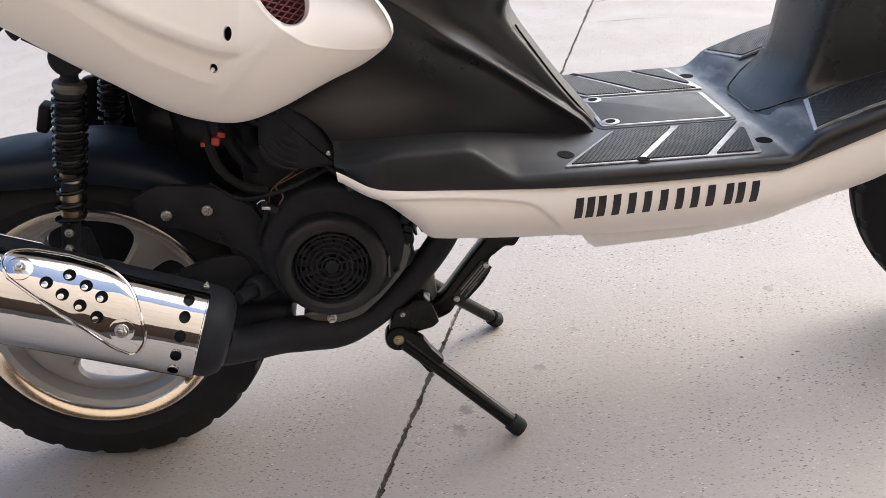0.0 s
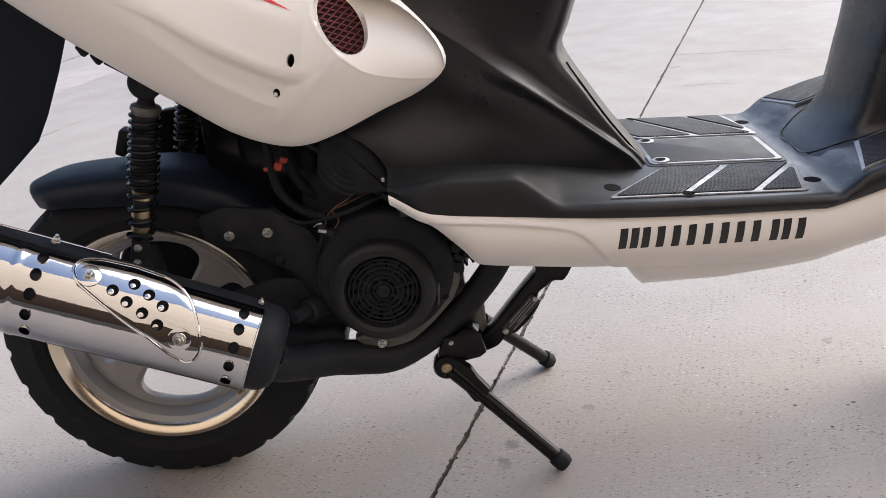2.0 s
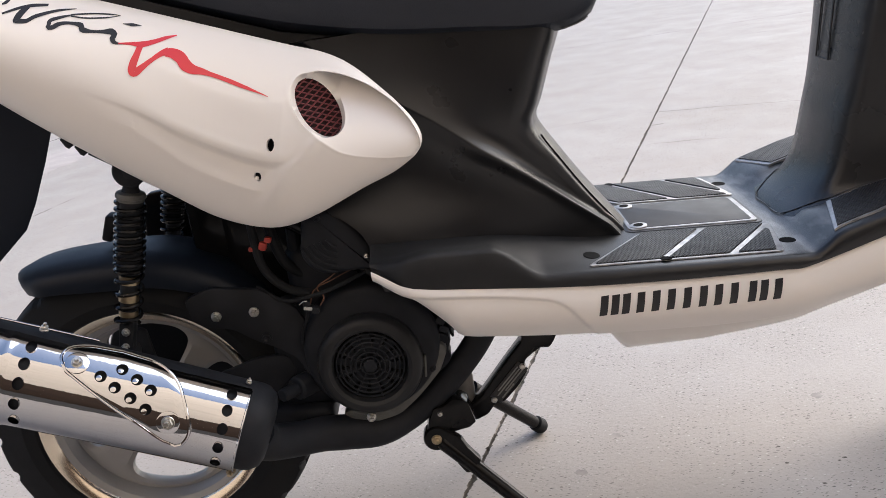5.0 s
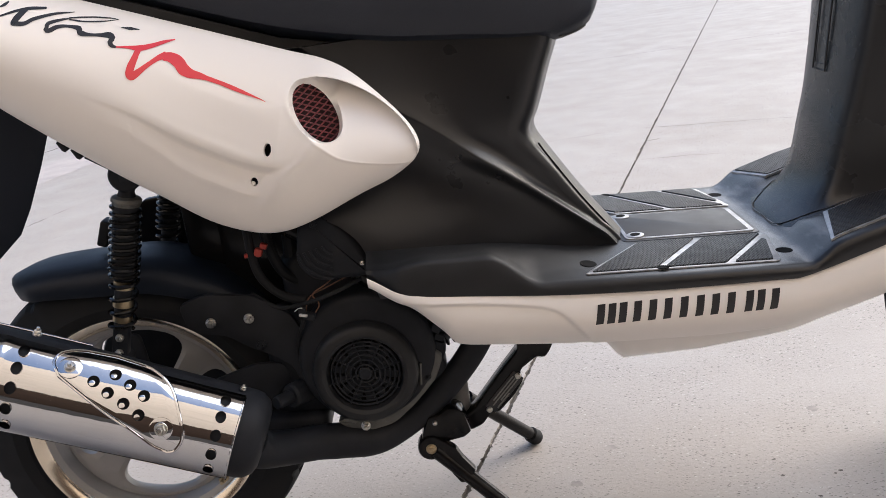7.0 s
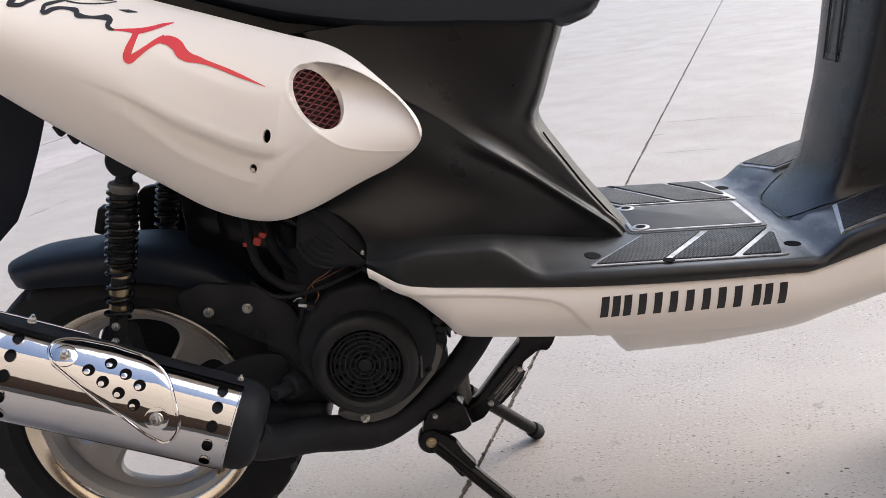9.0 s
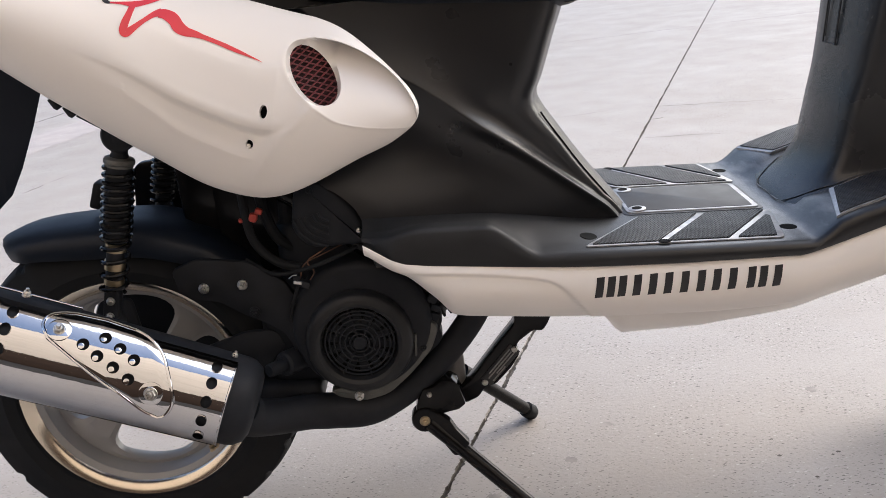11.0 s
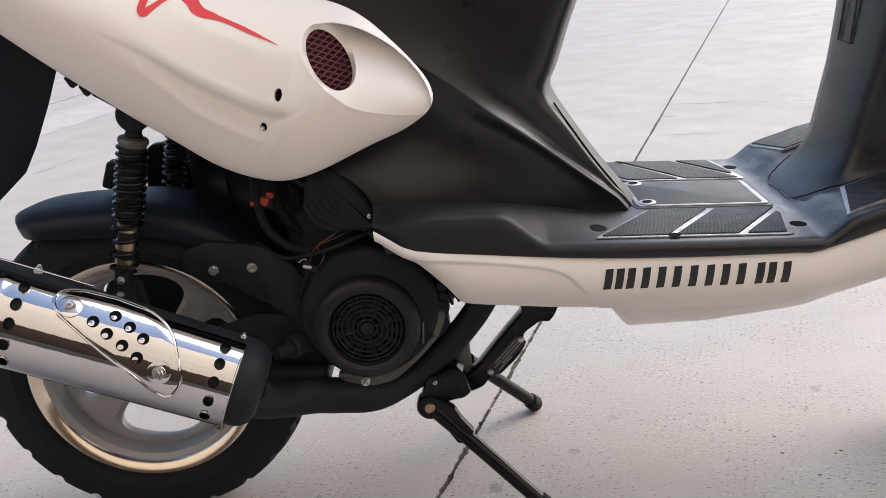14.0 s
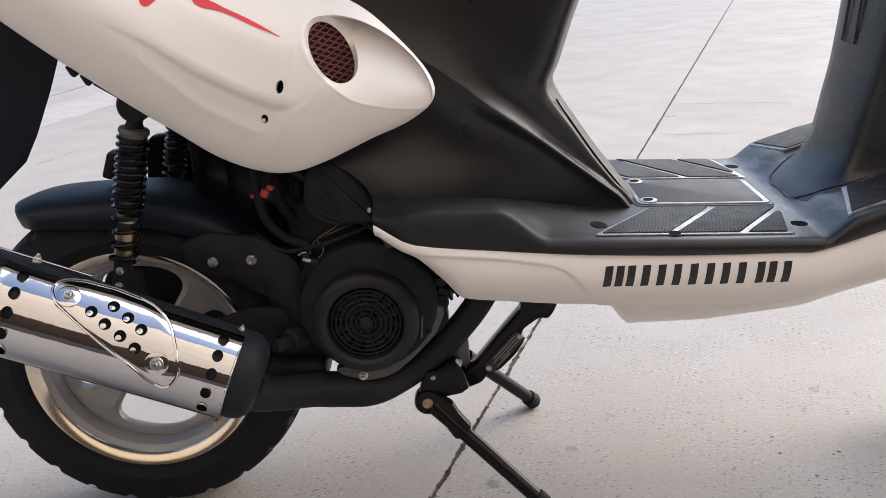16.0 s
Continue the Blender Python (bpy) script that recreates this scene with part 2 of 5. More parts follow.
polish_tread(deck_plastic)
grey_plastic = material("grey_plastic", (0.0225, 0.0238, 0.026), 0.27, spec=0.55, mottle=0.1, grain=0.2, grain_scale=1400, wear=(0.045, 0.046, 0.048), wear_amount=0.08, wear_scale=14)
matt_plastic = material("matt_plastic", (0.0078, 0.0122, 0.0225), 0.5, spec=0.3, mottle=0.12, grain=0.2, grain_scale=900, wear=(0.03, 0.029, 0.028), wear_amount=0.12, wear_scale=18)
seat_vinyl = material("seat_vinyl", (0.016, 0.0200, 0.0310), 0.5, mottle=0.1, grain=0.5, grain_scale=700)
rubber = material("rubber", (0.0115, 0.0125, 0.0145), 0.75, spec=0.22, mottle=0.2, mottle_scale=30, grain=0.3, grain_scale=900, wear=(0.03, 0.029, 0.029), wear_amount=0.15, wear_scale=22)
fan_plastic = material("fan_plastic", (0.0165, 0.0172, 0.0190), 0.40, spec=0.27, mottle=0.2, mottle_scale=25, grain=0.2, grain_scale=900, wear=(0.05, 0.05, 0.046), wear_amount=0.14, wear_scale=46)
engine_black = material("engine_black", (0.0165, 0.0180, 0.0220), 0.55, spec=0.15, mottle=0.25, mottle_scale=25, grain=0.15, grain_scale=700, wear=(0.04, 0.033, 0.027), wear_amount=0.15, wear_scale=30)
frame_black = material("frame_black", (0.0065, 0.0065, 0.007), 0.16, spec=0.2, mottle=0.15, wear=(0.07, 0.045, 0.03), wear_amount=0.12, wear_scale=45)
cast_metal = material("cast_metal", (0.11, 0.11, 0.102), 0.55, metal=0.3, mottle=0.2, mottle_scale=40, grain=0.5, grain_scale=500, wear=(0.06, 0.05, 0.04), wear_amount=0.8, wear_scale=35)
rim_silver = material("rim_silver", (0.36, 0.355, 0.35), 0.5, metal=0.35, mottle=0.03, mottle_scale=12, grain=0.08, grain_scale=900, wear=(0.3, 0.28, 0.25), wear_amount=0.12, wear_scale=20)
# tan tint of the rim lip paints in the reflection of the beige wall
rim_polish = material("rim_polish", (0.76, 0.67, 0.54), 0.2, metal=1.0, mottle=0.06, mottle_scale=16, wear=(0.45, 0.38, 0.28), wear_amount=0.15, wear_scale=30)
chrome = material("chrome", (0.62, 0.62, 0.625), 0.05, metal=1.0, mottle=0.02, grain=0.35, grain_scale=26, wear=(0.5, 0.42, 0.33), wear_amount=0.15, wear_scale=50)
chrome.node_tree.nodes["Principled BSDF"].inputs["Specular Tint"].default_value = (0.62, 0.62, 0.63, 1)
dusty_grey = material("dusty_grey", (0.15, 0.146, 0.14), 0.7, mottle=0.25, mottle_scale=40, grain=0.4, grain_scale=400, wear=(0.07, 0.06, 0.05), wear_amount=0.5, wear_scale=50)
zinc = material("zinc", (0.6, 0.58, 0.54), 0.3, metal=1.0, mottle=0.15, mottle_scale=200, wear=(0.25, 0.18, 0.1), wear_amount=0.5, wear_scale=160)
brass = material("brass", (0.42, 0.34, 0.22), 0.35, metal=1.0, mottle=0.2, mottle_scale=100)
black_print = material("black_print", (0.015, 0.015, 0.017), 0.4, mottle=0.05)
red_print = material("red_print", (0.62, 0.03, 0.045), 0.35, coat=0.3, mottle=0.05)
red_mesh = material("red_mesh", (0.15, 0.03, 0.034), 0.45, mottle=0.2, mottle_scale=60)
red_dark = material("red_dark", (0.03, 0.006, 0.008), 0.6, mottle=0.2)
red_clip = material("red_clip", (0.40, 0.045, 0.03), 0.45, mottle=0.15)
orange_wire = material("orange_wire", (0.11, 0.048, 0.024), 0.5, mottle=0.2, mottle_scale=80)
mat_edge = material("mat_edge", (0.38, 0.38, 0.385), 0.36, metal=0.5, mottle=0.3, mottle_scale=60, wear=(0.60, 0.60, 0.61), wear_amount=0.8, wear_scale=24)
# near-black whose colour stands for the dark inside holes, cups and gaps
hole_black = material("hole_black", (0.0055, 0.0055, 0.0055), 0.9, spec=0.1, mottle=0.1)
smooth_black = material("smooth_black", (0.045, 0.045, 0.047), 0.55, spec=0.4, mottle=0.15, mottle_scale=30, wear=(0.09, 0.085, 0.08), wear_amount=0.4, wear_scale=60)
label_grey = material("label_grey", (0.19, 0.19, 0.185), 0.5, mottle=0.15, mottle_scale=90)


def knurled_rubber():
    """Black mat rubber with fine crossed ridges."""
    m = material("knurled_rubber", (0.013, 0.013, 0.0145), 0.5, mottle=0.2, mottle_scale=40, wear=(0.06, 0.06, 0.06), wear_amount=0.3, wear_scale=70)
    nt = m.node_tree
    tc = nt.nodes.new("ShaderNodeTexCoord")
    heights = []
    for turn in (38, -38):
        mp = nt.nodes.new("ShaderNodeMapping")
        mp.inputs["Rotation"].default_value = (0, 0, radians(turn))
        nt.links.new(tc.outputs["Object"], mp.inputs["Vector"])
        w = nt.nodes.new("ShaderNodeTexWave")
        w.inputs["Scale"].default_value = 88
        nt.links.new(mp.outputs["Vector"], w.inputs["Vector"])
        heights.append(w.outputs["Fac"])
    mul = nt.nodes.new("ShaderNodeMath")
    mul.operation = 'MULTIPLY'
    nt.links.new(heights[0], mul.inputs[0])
    nt.links.new(heights[1], mul.inputs[1])
    bump = nt.nodes.new("ShaderNodeBump")
    bump.inputs["Strength"].default_value = 1.0
    bump.inputs["Distance"].default_value = 0.0024
    nt.links.new(mul.outputs["Value"], bump.inputs["Height"])
    nt.links.new(bump.outputs["Normal"], nt.nodes["Principled BSDF"].inputs["Normal"])
    return m


mat_rubber = knurled_rubber()


def concrete():
    """Pale trowelled concrete: wide clouds, fine grain, small pits and a few dark specks."""
    m = bpy.data.materials.new("concrete")
    m.use_nodes = True
    nt = m.node_tree
    b = nt.nodes["Principled BSDF"]
    tc = nt.nodes.new("ShaderNodeTexCoord")

    def noise_at(scale, detail, rough=0.55):
        n = nt.nodes.new("ShaderNodeTexNoise")
        n.inputs["Scale"].default_value = scale
        n.inputs["Detail"].default_value = detail
        n.inputs["Roughness"].default_value = rough
        nt.links.new(tc.outputs["Object"], n.inputs["Vector"])
        return n.outputs["Fac"]

    def remap(v, a, b2, lo, hi):
        r = nt.nodes.new("ShaderNodeMapRange")
        for k, x in zip(("From Min", "From Max", "To Min", "To Max"), (a, b2, lo, hi)):
            r.inputs[k].default_value = x
        nt.links.new(v, r.inputs["Value"])
        return r.outputs["Result"]

    def blend(f, a, b2):
        x = nt.nodes.new("ShaderNodeMix")
        x.data_type = 'RGBA'
        nt.links.new(f, x.inputs["Factor"])
        for k, c in (("A", a), ("B", b2)):
            if isinstance(c, tuple):
                x.inputs[k].default_value = (*c, 1)
            else:
                nt.links.new(c, x.inputs[k])
        return x.outputs["Result"]
    cloud = remap(noise_at(1.3, 6), 0.35, 0.68, 0, 1)
    c = blend(cloud, (0.298, 0.271, 0.249), (0.345, 0.322, 0.304))
    c = blend(remap(noise_at(4.5, 5, 0.6), 0.42, 0.66, 0, 0.38), c, (0.275, 0.249, 0.227))
    c = blend(remap(noise_at(60, 6, 0.7), 0.4, 0.75, 0, 0.45), c, (0.31, 0.285, 0.26))
    c = blend(remap(noise_at(260, 4, 0.8), 0.60, 0.74, 0, 0.35), c, (0.22, 0.20, 0.175))
    c = blend(remap(noise_at(180, 3, 0.8), 0.64, 0.76, 0, 0.35), c, (0.56, 0.54, 0.52))
    c = blend(remap(noise_at(9, 5, 0.6), 0.62, 0.75, 0, 0.3), c, (0.32, 0.295, 0.27))
    vor = nt.nodes.new("ShaderNodeTexVoronoi")
    vor.inputs["Scale"].default_value = 24
    vor.inputs["Randomness"].default_value = 1
    nt.links.new(tc.outputs["Object"], vor.inputs["Vector"])
    speck = remap(vor.outputs["Distance"], 0.04, 0.075, 1, 0)
    pick = remap(noise_at(9, 2), 0.52, 0.64, 0, 0.35)
    both = nt.nodes.new("ShaderNodeMath")
    both.operation = 'MULTIPLY'
    nt.links.new(speck, both.inputs[0])
    nt.links.new(pick, both.inputs[1])
    c = blend(both.outputs["Value"], c, (0.13, 0.11, 0.095))
    # small chips and pits, each one its own cell, drawn out along the trowelling
    for stretch, turn, size, share, dark in (((70, 230, 1), 0.10, 0.14, 0.20, (0.070, 0.059, 0.050)), ((130, 380, 1), -0.25, 0.18, 0.16, (0.09, 0.077, 0.064)), ((40, 90, 1), 0.3, 0.08, 0.10, (0.06, 0.05, 0.042)), ((85, 210, 1), 0.5, 0.14, 0.06, (0.52, 0.50, 0.475))):
        mp = nt.nodes.new("ShaderNodeMapping")
        mp.inputs["Scale"].default_value = stretch
        mp.inputs["Rotation"].default_value = (0, 0, turn)
        nt.links.new(tc.outputs["Object"], mp.inputs["Vector"])
        v = nt.nodes.new("ShaderNodeTexVoronoi")
        v.voronoi_dimensions = '2D'
        v.inputs["Scale"].default_value = 1.0
        nt.links.new(mp.outputs["Vector"], v.inputs["Vector"])
        sep = nt.nodes.new("ShaderNodeSeparateColor")
        nt.links.new(v.outputs["Color"], sep.inputs["Color"])
        wobble = nt.nodes.new("ShaderNodeMath")
        wobble.operation = 'ADD'
        nt.links.new(v.outputs["Distance"], wobble.inputs[0])
        nt.links.new(remap(noise_at(700, 2), 0.3, 0.7, -0.07, 0.07), wobble.inputs[1])
        grow = nt.nodes.new("ShaderNodeMath")
        grow.operation = 'MULTIPLY'
        nt.links.new(remap(wobble.outputs["Value"], size, size + 0.06, 0.85, 0), grow.inputs[0])
        nt.links.new(remap(sep.outputs["Red"], share, share + 0.02, 1, 0), grow.inputs[1])
        patchy = nt.nodes.new("ShaderNodeMath")
        patchy.operation = 'MULTIPLY'
        nt.links.new(grow.outputs["Value"], patchy.inputs[0])
        nt.links.new(remap(noise_at(6, 3), 0.38, 0.6, 0.25, 1), patchy.inputs[1])
        c = blend(patchy.outputs["Value"], c, dark)
    nt.links.new(c, b.inputs["Base Color"])
    nt.links.new(remap(noise_at(5, 4), 0.3, 0.7, 0.46, 0.64), b.inputs["Roughness"])
    b.inputs["Specular IOR Level"].default_value = 0.36
    bump = nt.nodes.new("ShaderNodeBump")
    bump.inputs["Strength"].default_value = 0.3
    bump.inputs["Distance"].default_value = 0.003
    nt.links.new(noise_at(120, 8, 0.7), bump.inputs["Height"])
    nt.links.new(bump.outputs["Normal"], b.inputs["Normal"])
    return m


ground_concrete = concrete()
joint_dirt = material("joint_dirt", (0.085, 0.075, 0.067), 0.9, mottle=0.4, mottle_scale=60, grain=0.8, grain_scale=300, wear=(0.22, 0.20, 0.18), wear_amount=0.45, wear_scale=40)
gutter = material("gutter", (0.34, 0.31, 0.30), 0.7, mottle=0.15, mottle_scale=8, grain=0.4, grain_scale=200, wear=(0.5, 0.47, 0.45), wear_amount=0.7, wear_scale=12)
stain = material("stain", (0.235, 0.214, 0.196), 0.5, mottle=0.3, mottle_scale=40)
wall_plaster = material("wall_plaster", (0.80, 0.675, 0.535), 0.85, mottle=0.08, mottle_scale=2, grain=0.4, grain_scale=80)
asphalt = material("asphalt", (0.045, 0.043, 0.041), 0.9, spec=0.1, mottle=0.2, mottle_scale=3, grain=0.8, grain_scale=120)
wall_brown = material("wall_brown", (0.045, 0.028, 0.019), 0.85, spec=0.15, mottle=0.15, mottle_scale=3)

# ---- ground and surroundings ----
GZ = -0.010
JX, JS = 0.452, 0.3525          # the sawn joint runs along x = JX + JS * y


def build_ground():
    rng = random.Random(4)
    ys = [-60, -20, -6] + [-1.2 + 0.005 * i for i in range(500)] + [1.3 + 0.01 * i for i in range(470)] + [6.0 + 0.05 * i for i in range(200)] + [16, 25, 60, 200]
    rows, wander, fill = [], [0.0, 0.0], 0.0
    for y in ys:
        x = JX + JS * y
        for k in (0, 1):
            wander[k] = wander[k] * 0.9 + rng.gauss(0, 0.0008)
        a = x - 0.0019 - abs(wander[0]) - abs(rng.gauss(0, 0.0009)) - (rng.uniform(0.0005, 0.0026) if rng.random() < 0.25 else 0)
        b = x + 0.0019 + abs(wander[1]) + abs(rng.gauss(0, 0.0009)) + (rng.uniform(0.0005, 0.0026) if rng.random() < 0.25 else 0)
        fill = fill * 0.85 + rng.gauss(0, 0.0011)
        deep = GZ - 0.008 + min(0.004, max(0.0, fill))
        rows.append([(-200, y, GZ), (x - 2, y, GZ), (a, y, GZ), (a + 0.0006, y, deep), (b - 0.0006, y, deep), (b, y, GZ), (x + 2, y, GZ), (200, y, GZ)])
    rows.insert(0, [(x, -200, z) for x, _, z in rows[0]])
    ob = part("ground", loft(rows, False), ground_concrete, angle=8)
    ob.data.materials.append(joint_dirt)
    for p in ob.data.polygons:
        c = p.center
        if abs(c.x - JX - JS * c.y) < 0.012 and p.area < 1 and (c.z < GZ - 0.003):
            p.material_index = 1
    return tagged(ob, "pale grey concrete ground with a dirty sawn joint", "ground", kind="structure")


ground = build_ground()


def hairline(p0, p1, width, seed, name="crack"):
    """A thin wandering crack in the ground between two places."""
    rng = random.Random(seed)
    p0, p1 = Vector((*p0, 0)), Vector((*p1, 0))
    n = max(6, int((p1 - p0).length / 0.03))
    d = (p1 - p0).normalized()
    s = Vector((-d.y, d.x, 0))
    off, lo, hi = 0.0, [], []
    for i in range(n + 1):
        off = off * 0.9 + rng.gauss(0, 0.004)
        c = p0.lerp(p1, i / n) + s * off
        w = width * rng.uniform(0.3, 1.0) * min(1, 4 * min(i, n - i) / n + 0.2)
        lo.append((c.x - s.x * w, c.y - s.y * w, GZ + 0.0006))
        hi.append((c.x + s.x * w, c.y + s.y * w, GZ + 0.0006))
    return tagged(part(name, loft([lo, hi], False), joint_dirt, ground), kind="structure")


hairline((1.40, 2.905), (2.08, 2.645), 0.003, 1)
hairline((0.98, 2.88), (1.25, 2.91), 0.002, 13)
hairline((1.30, 5.58), (2.42, 5.60), 0.005, 2)
hairline((2.42, 5.60), (3.7, 5.56), 0.005, 7)
hairline((1.28, 2.29), (1.58, 2.22), 0.002, 3)
hairline((1.385, 2.61), (1.44, 2.617), 0.005, 14)
hairline((2.61, 4.92), (2.67, 4.885), 0.006, 15)
hairline((-1.335, 2.65), (-1.285, 2.78), 0.005, 6)
hairline((-1.28, 2.82), (-1.23, 2.925), 0.004, 16)
hairline((-1.83, 4.05), (-1.76, 4.54), 0.012, 5)
hairline((-1.98, 3.98), (-1.75, 4.12), 0.012, 17)
hairline((-2.12, 4.70), (-1.96, 5.24), 0.010, 18)


def build_gutter():
    """A darker strip of older concrete beside the slab."""
    rng = random.Random(8)
    rows = []
    for i in range(60):
        y = 2.6 + 0.12 * i
        x = -1.669 + JS * (y - 3.688)
        rows.append([(x - 0.42 + rng.gauss(0, 0.012), y, GZ + 0.0012), (x - 0.2, y, GZ + 0.0015), (x + rng.gauss(0, 0.006), y, GZ + 0.0012)])
    return tagged(part("gutter_strip", loft(rows, False), gutter, ground), kind="structure")


build_gutter()


def blot(x, y, rx, ry, seed, mat=None):
    rng = random.Random(seed)
    ring = [(x + rx * math.cos(a) * rng.uniform(0.6, 1.2), y + ry * math.sin(a) * rng.uniform(0.6, 1.2), GZ + 0.0005) for a in np.linspace(0, 2 * math.pi, 22, endpoint=False)]
    return tagged(part("stain", (ring, [tuple(range(22))]), mat or stain, ground), kind="structure")


def build_wall():
    ob = part("wall_behind", rbox((40, 0.3, 7.2), pose(2, -4.6, 5.16), 0.01), wall_plaster)
    tagged(ob, "plain beige plastered building wall", "wall", kind="structure")
    base = part("wall_base", rbox((40, 0.34, 1.62), pose(2, -4.6, 0.79), 0.01), wall_brown)
    tagged(base, "dark brown base of a plastered wall", "wall", kind="structure")
    road = part("road", rbox((40, 2.68, 0.02), pose(2, -3.09, GZ - 0.004), 0.004), asphalt)
    tagged(road, "dark asphalt lane along the plastered wall", "road", kind="structure")


build_wall()

# ---- the scooter ----
scooter = tagged(new("scooter"), "white and black motor scooter standing on its centre stand", "scooter")
RIGHT = V(0, -1, 0)             # the side that faces out to the right of the scooter


def deck_z(x):
    return 0.428 - 0.07 * (x - 0.85)


# -- wheels --
def tyre_geo(origin, width, n=240):
    """A tyre with rounded shoulders and blocky tread notches, turned about the y axis."""
    prof = []
    for a in np.linspace(-1, 1, 41):
        y = a * width
        if abs(a) < 0.72:
            r = 0.2525 - 0.008 * (a / 0.72) ** 2
        else:
            k = (abs(a) - 0.72) / 0.28
            r = 0.2445 - 0.064 * k ** 1.5
        if abs(a) > 0.9:
            y = math.copysign(width * (1 - 0.10 * ((abs(a) - 0.9) / 0.1) ** 2), a)
        prof.append((a, y, r))
    rings = []
    for i in range(n):
        th = 2 * math.pi * i / n
        ring = []
        for a, y, r in prof:
            cell = (i + (5 if a > 0 else 0)) % 10
            if 0.35 < abs(a) < 0.86 and cell < 2:
                r -= 0.0045
            if abs(abs(a) - 0.32) < 0.03:
                r -= 0.005
            if abs(a) < 0.2 and (i + int(20 * a)) % 20 < 2:
                r -= 0.005
            ring.append(Vector(origin) + V(r * math.cos(th), y, r * math.sin(th)))
        ring += [Vector(origin) + V(0.176 * math.cos(th), width * 0.72, 0.176 * math.sin(th)), Vector(origin) + V(0.176 * math.cos(th), -width * 0.72, 0.176 * math.sin(th))]
        rings.append(ring)
    rings.append(rings[0])
    return loft(rings, True, False)


def spoke_disc(origin, y0, y1, r0, r1, count=3, turn=0.0):
    """A cast wheel disc with wide rounded openings between its spokes."""
    verts, faces = [], []
    half = math.pi / count
    n, rm, rh = 48, (r0 + r1) / 2, (r1 - r0) / 2
    o = Vector(origin)
    for s in range(count):
        base = turn + 2 * half * s
        for y, flip in ((y0, 1), (y1, -1)):
            loops = []
            for f in (1.0, 0.86, 0.80):
                loop = []
                for k in range(n):
                    a = 2 * math.pi * k / n
                    ca, sa = math.cos(a), math.sin(a)
                    m = max(abs(ca), abs(sa))
                    bu, bv = ca / m, sa / m
                    e = 4.0
                    q = (abs(ca) ** e + abs(sa) ** e) ** (-1 / e)
                    hu, hv = 0.72 * ca * q, 0.80 * sa * q
                    w = (1 - f) / 0.20
                    u, v = bu * (1 - w) + hu * w, bv * (1 - w) + hv * w
                    r = rm + rh * v
                    th = base + half * u
                    yy = y + (0.006 * flip if f == 0.80 else 0)
                    loop.append(o + V(r * math.cos(th), yy, r * math.sin(th)))
                loops.append(loop)
            st = len(verts)
            for lp in loops:
                verts += lp
            for i in range(2):
                for k in range(n):
                    q = (k + 1) % n
                    faces.append((st + i * n + k, st + i * n + q, st + (i + 1) * n + q, st + (i + 1) * n + k))
        a, b = len(verts) - 4 * n, len(verts) - n
        for k in range(n):
            q = (k + 1) % n
            faces.append((a + k, a + q, b + q, b + k))
    return verts, faces


def build_wheel(name, origin, width, m=None, turn=0.0):
    w = new(name)
    w.parent = scooter
    tyre = part("tyre", tyre_geo((0, 0, 0), width), rubber, w, "black rubber tyre with a blocky tread", angle=25)
    lip = []
    for s in (-1, 1):
        lip.append(turned([(s * 0.047, 0.1765), (s * 0.050, 0.179), (s * 0.052, 0.1775), (s * 0.051, 0.174), (s * 0.045, 0.163), (s * 0.040, 0.160)], (0, 0, 0), (0, 1, 0), 96, False))
    part("rim_lip", join(*lip), rim_polish, w, "polished metal rim edge, tinted tan like the wall it mirrors")
    barrel = turned([(-0.0405, 0.1605), (-0.034, 0.152), (-0.018, 0.147), (0.018, 0.147), (0.034, 0.152), (0.0405, 0.1605), (0.045, 0.176), (-0.045, 0.176), (-0.0405, 0.1605)], (0, 0, 0), (0, 1, 0), 96, False)
    part("rim", join(barrel, spoke_disc((0, 0, 0), -0.010, 0.016, 0.045, 0.150, 4, turn)), rim_silver, w, "silver painted cast wheel rim")
    part("hub", turned([(-0.045, 0.012), (-0.045, 0.03), (-0.035, 0.04), (-0.02, 0.05), (0.05, 0.05), (0.05, 0.01)], (0, 0, 0), (0, 1, 0), 40), rim_silver, w)
    part("axle_nut", hex_bolt((0, -0.046, 0), (0, -1, 0), 0.014, 0.012), zinc, w)
    w.matrix_basis = m or Matrix.Translation(origin)
    return w


build_wheel("rear_wheel", (0.0, 0.0, 0.243), 0.065, turn=radians(-93))
build_wheel("front_wheel", (1.437, 0.0, 0.243), 0.058, pose(1.437, 0.0, 0.243, 0, 0, -14), radians(20))


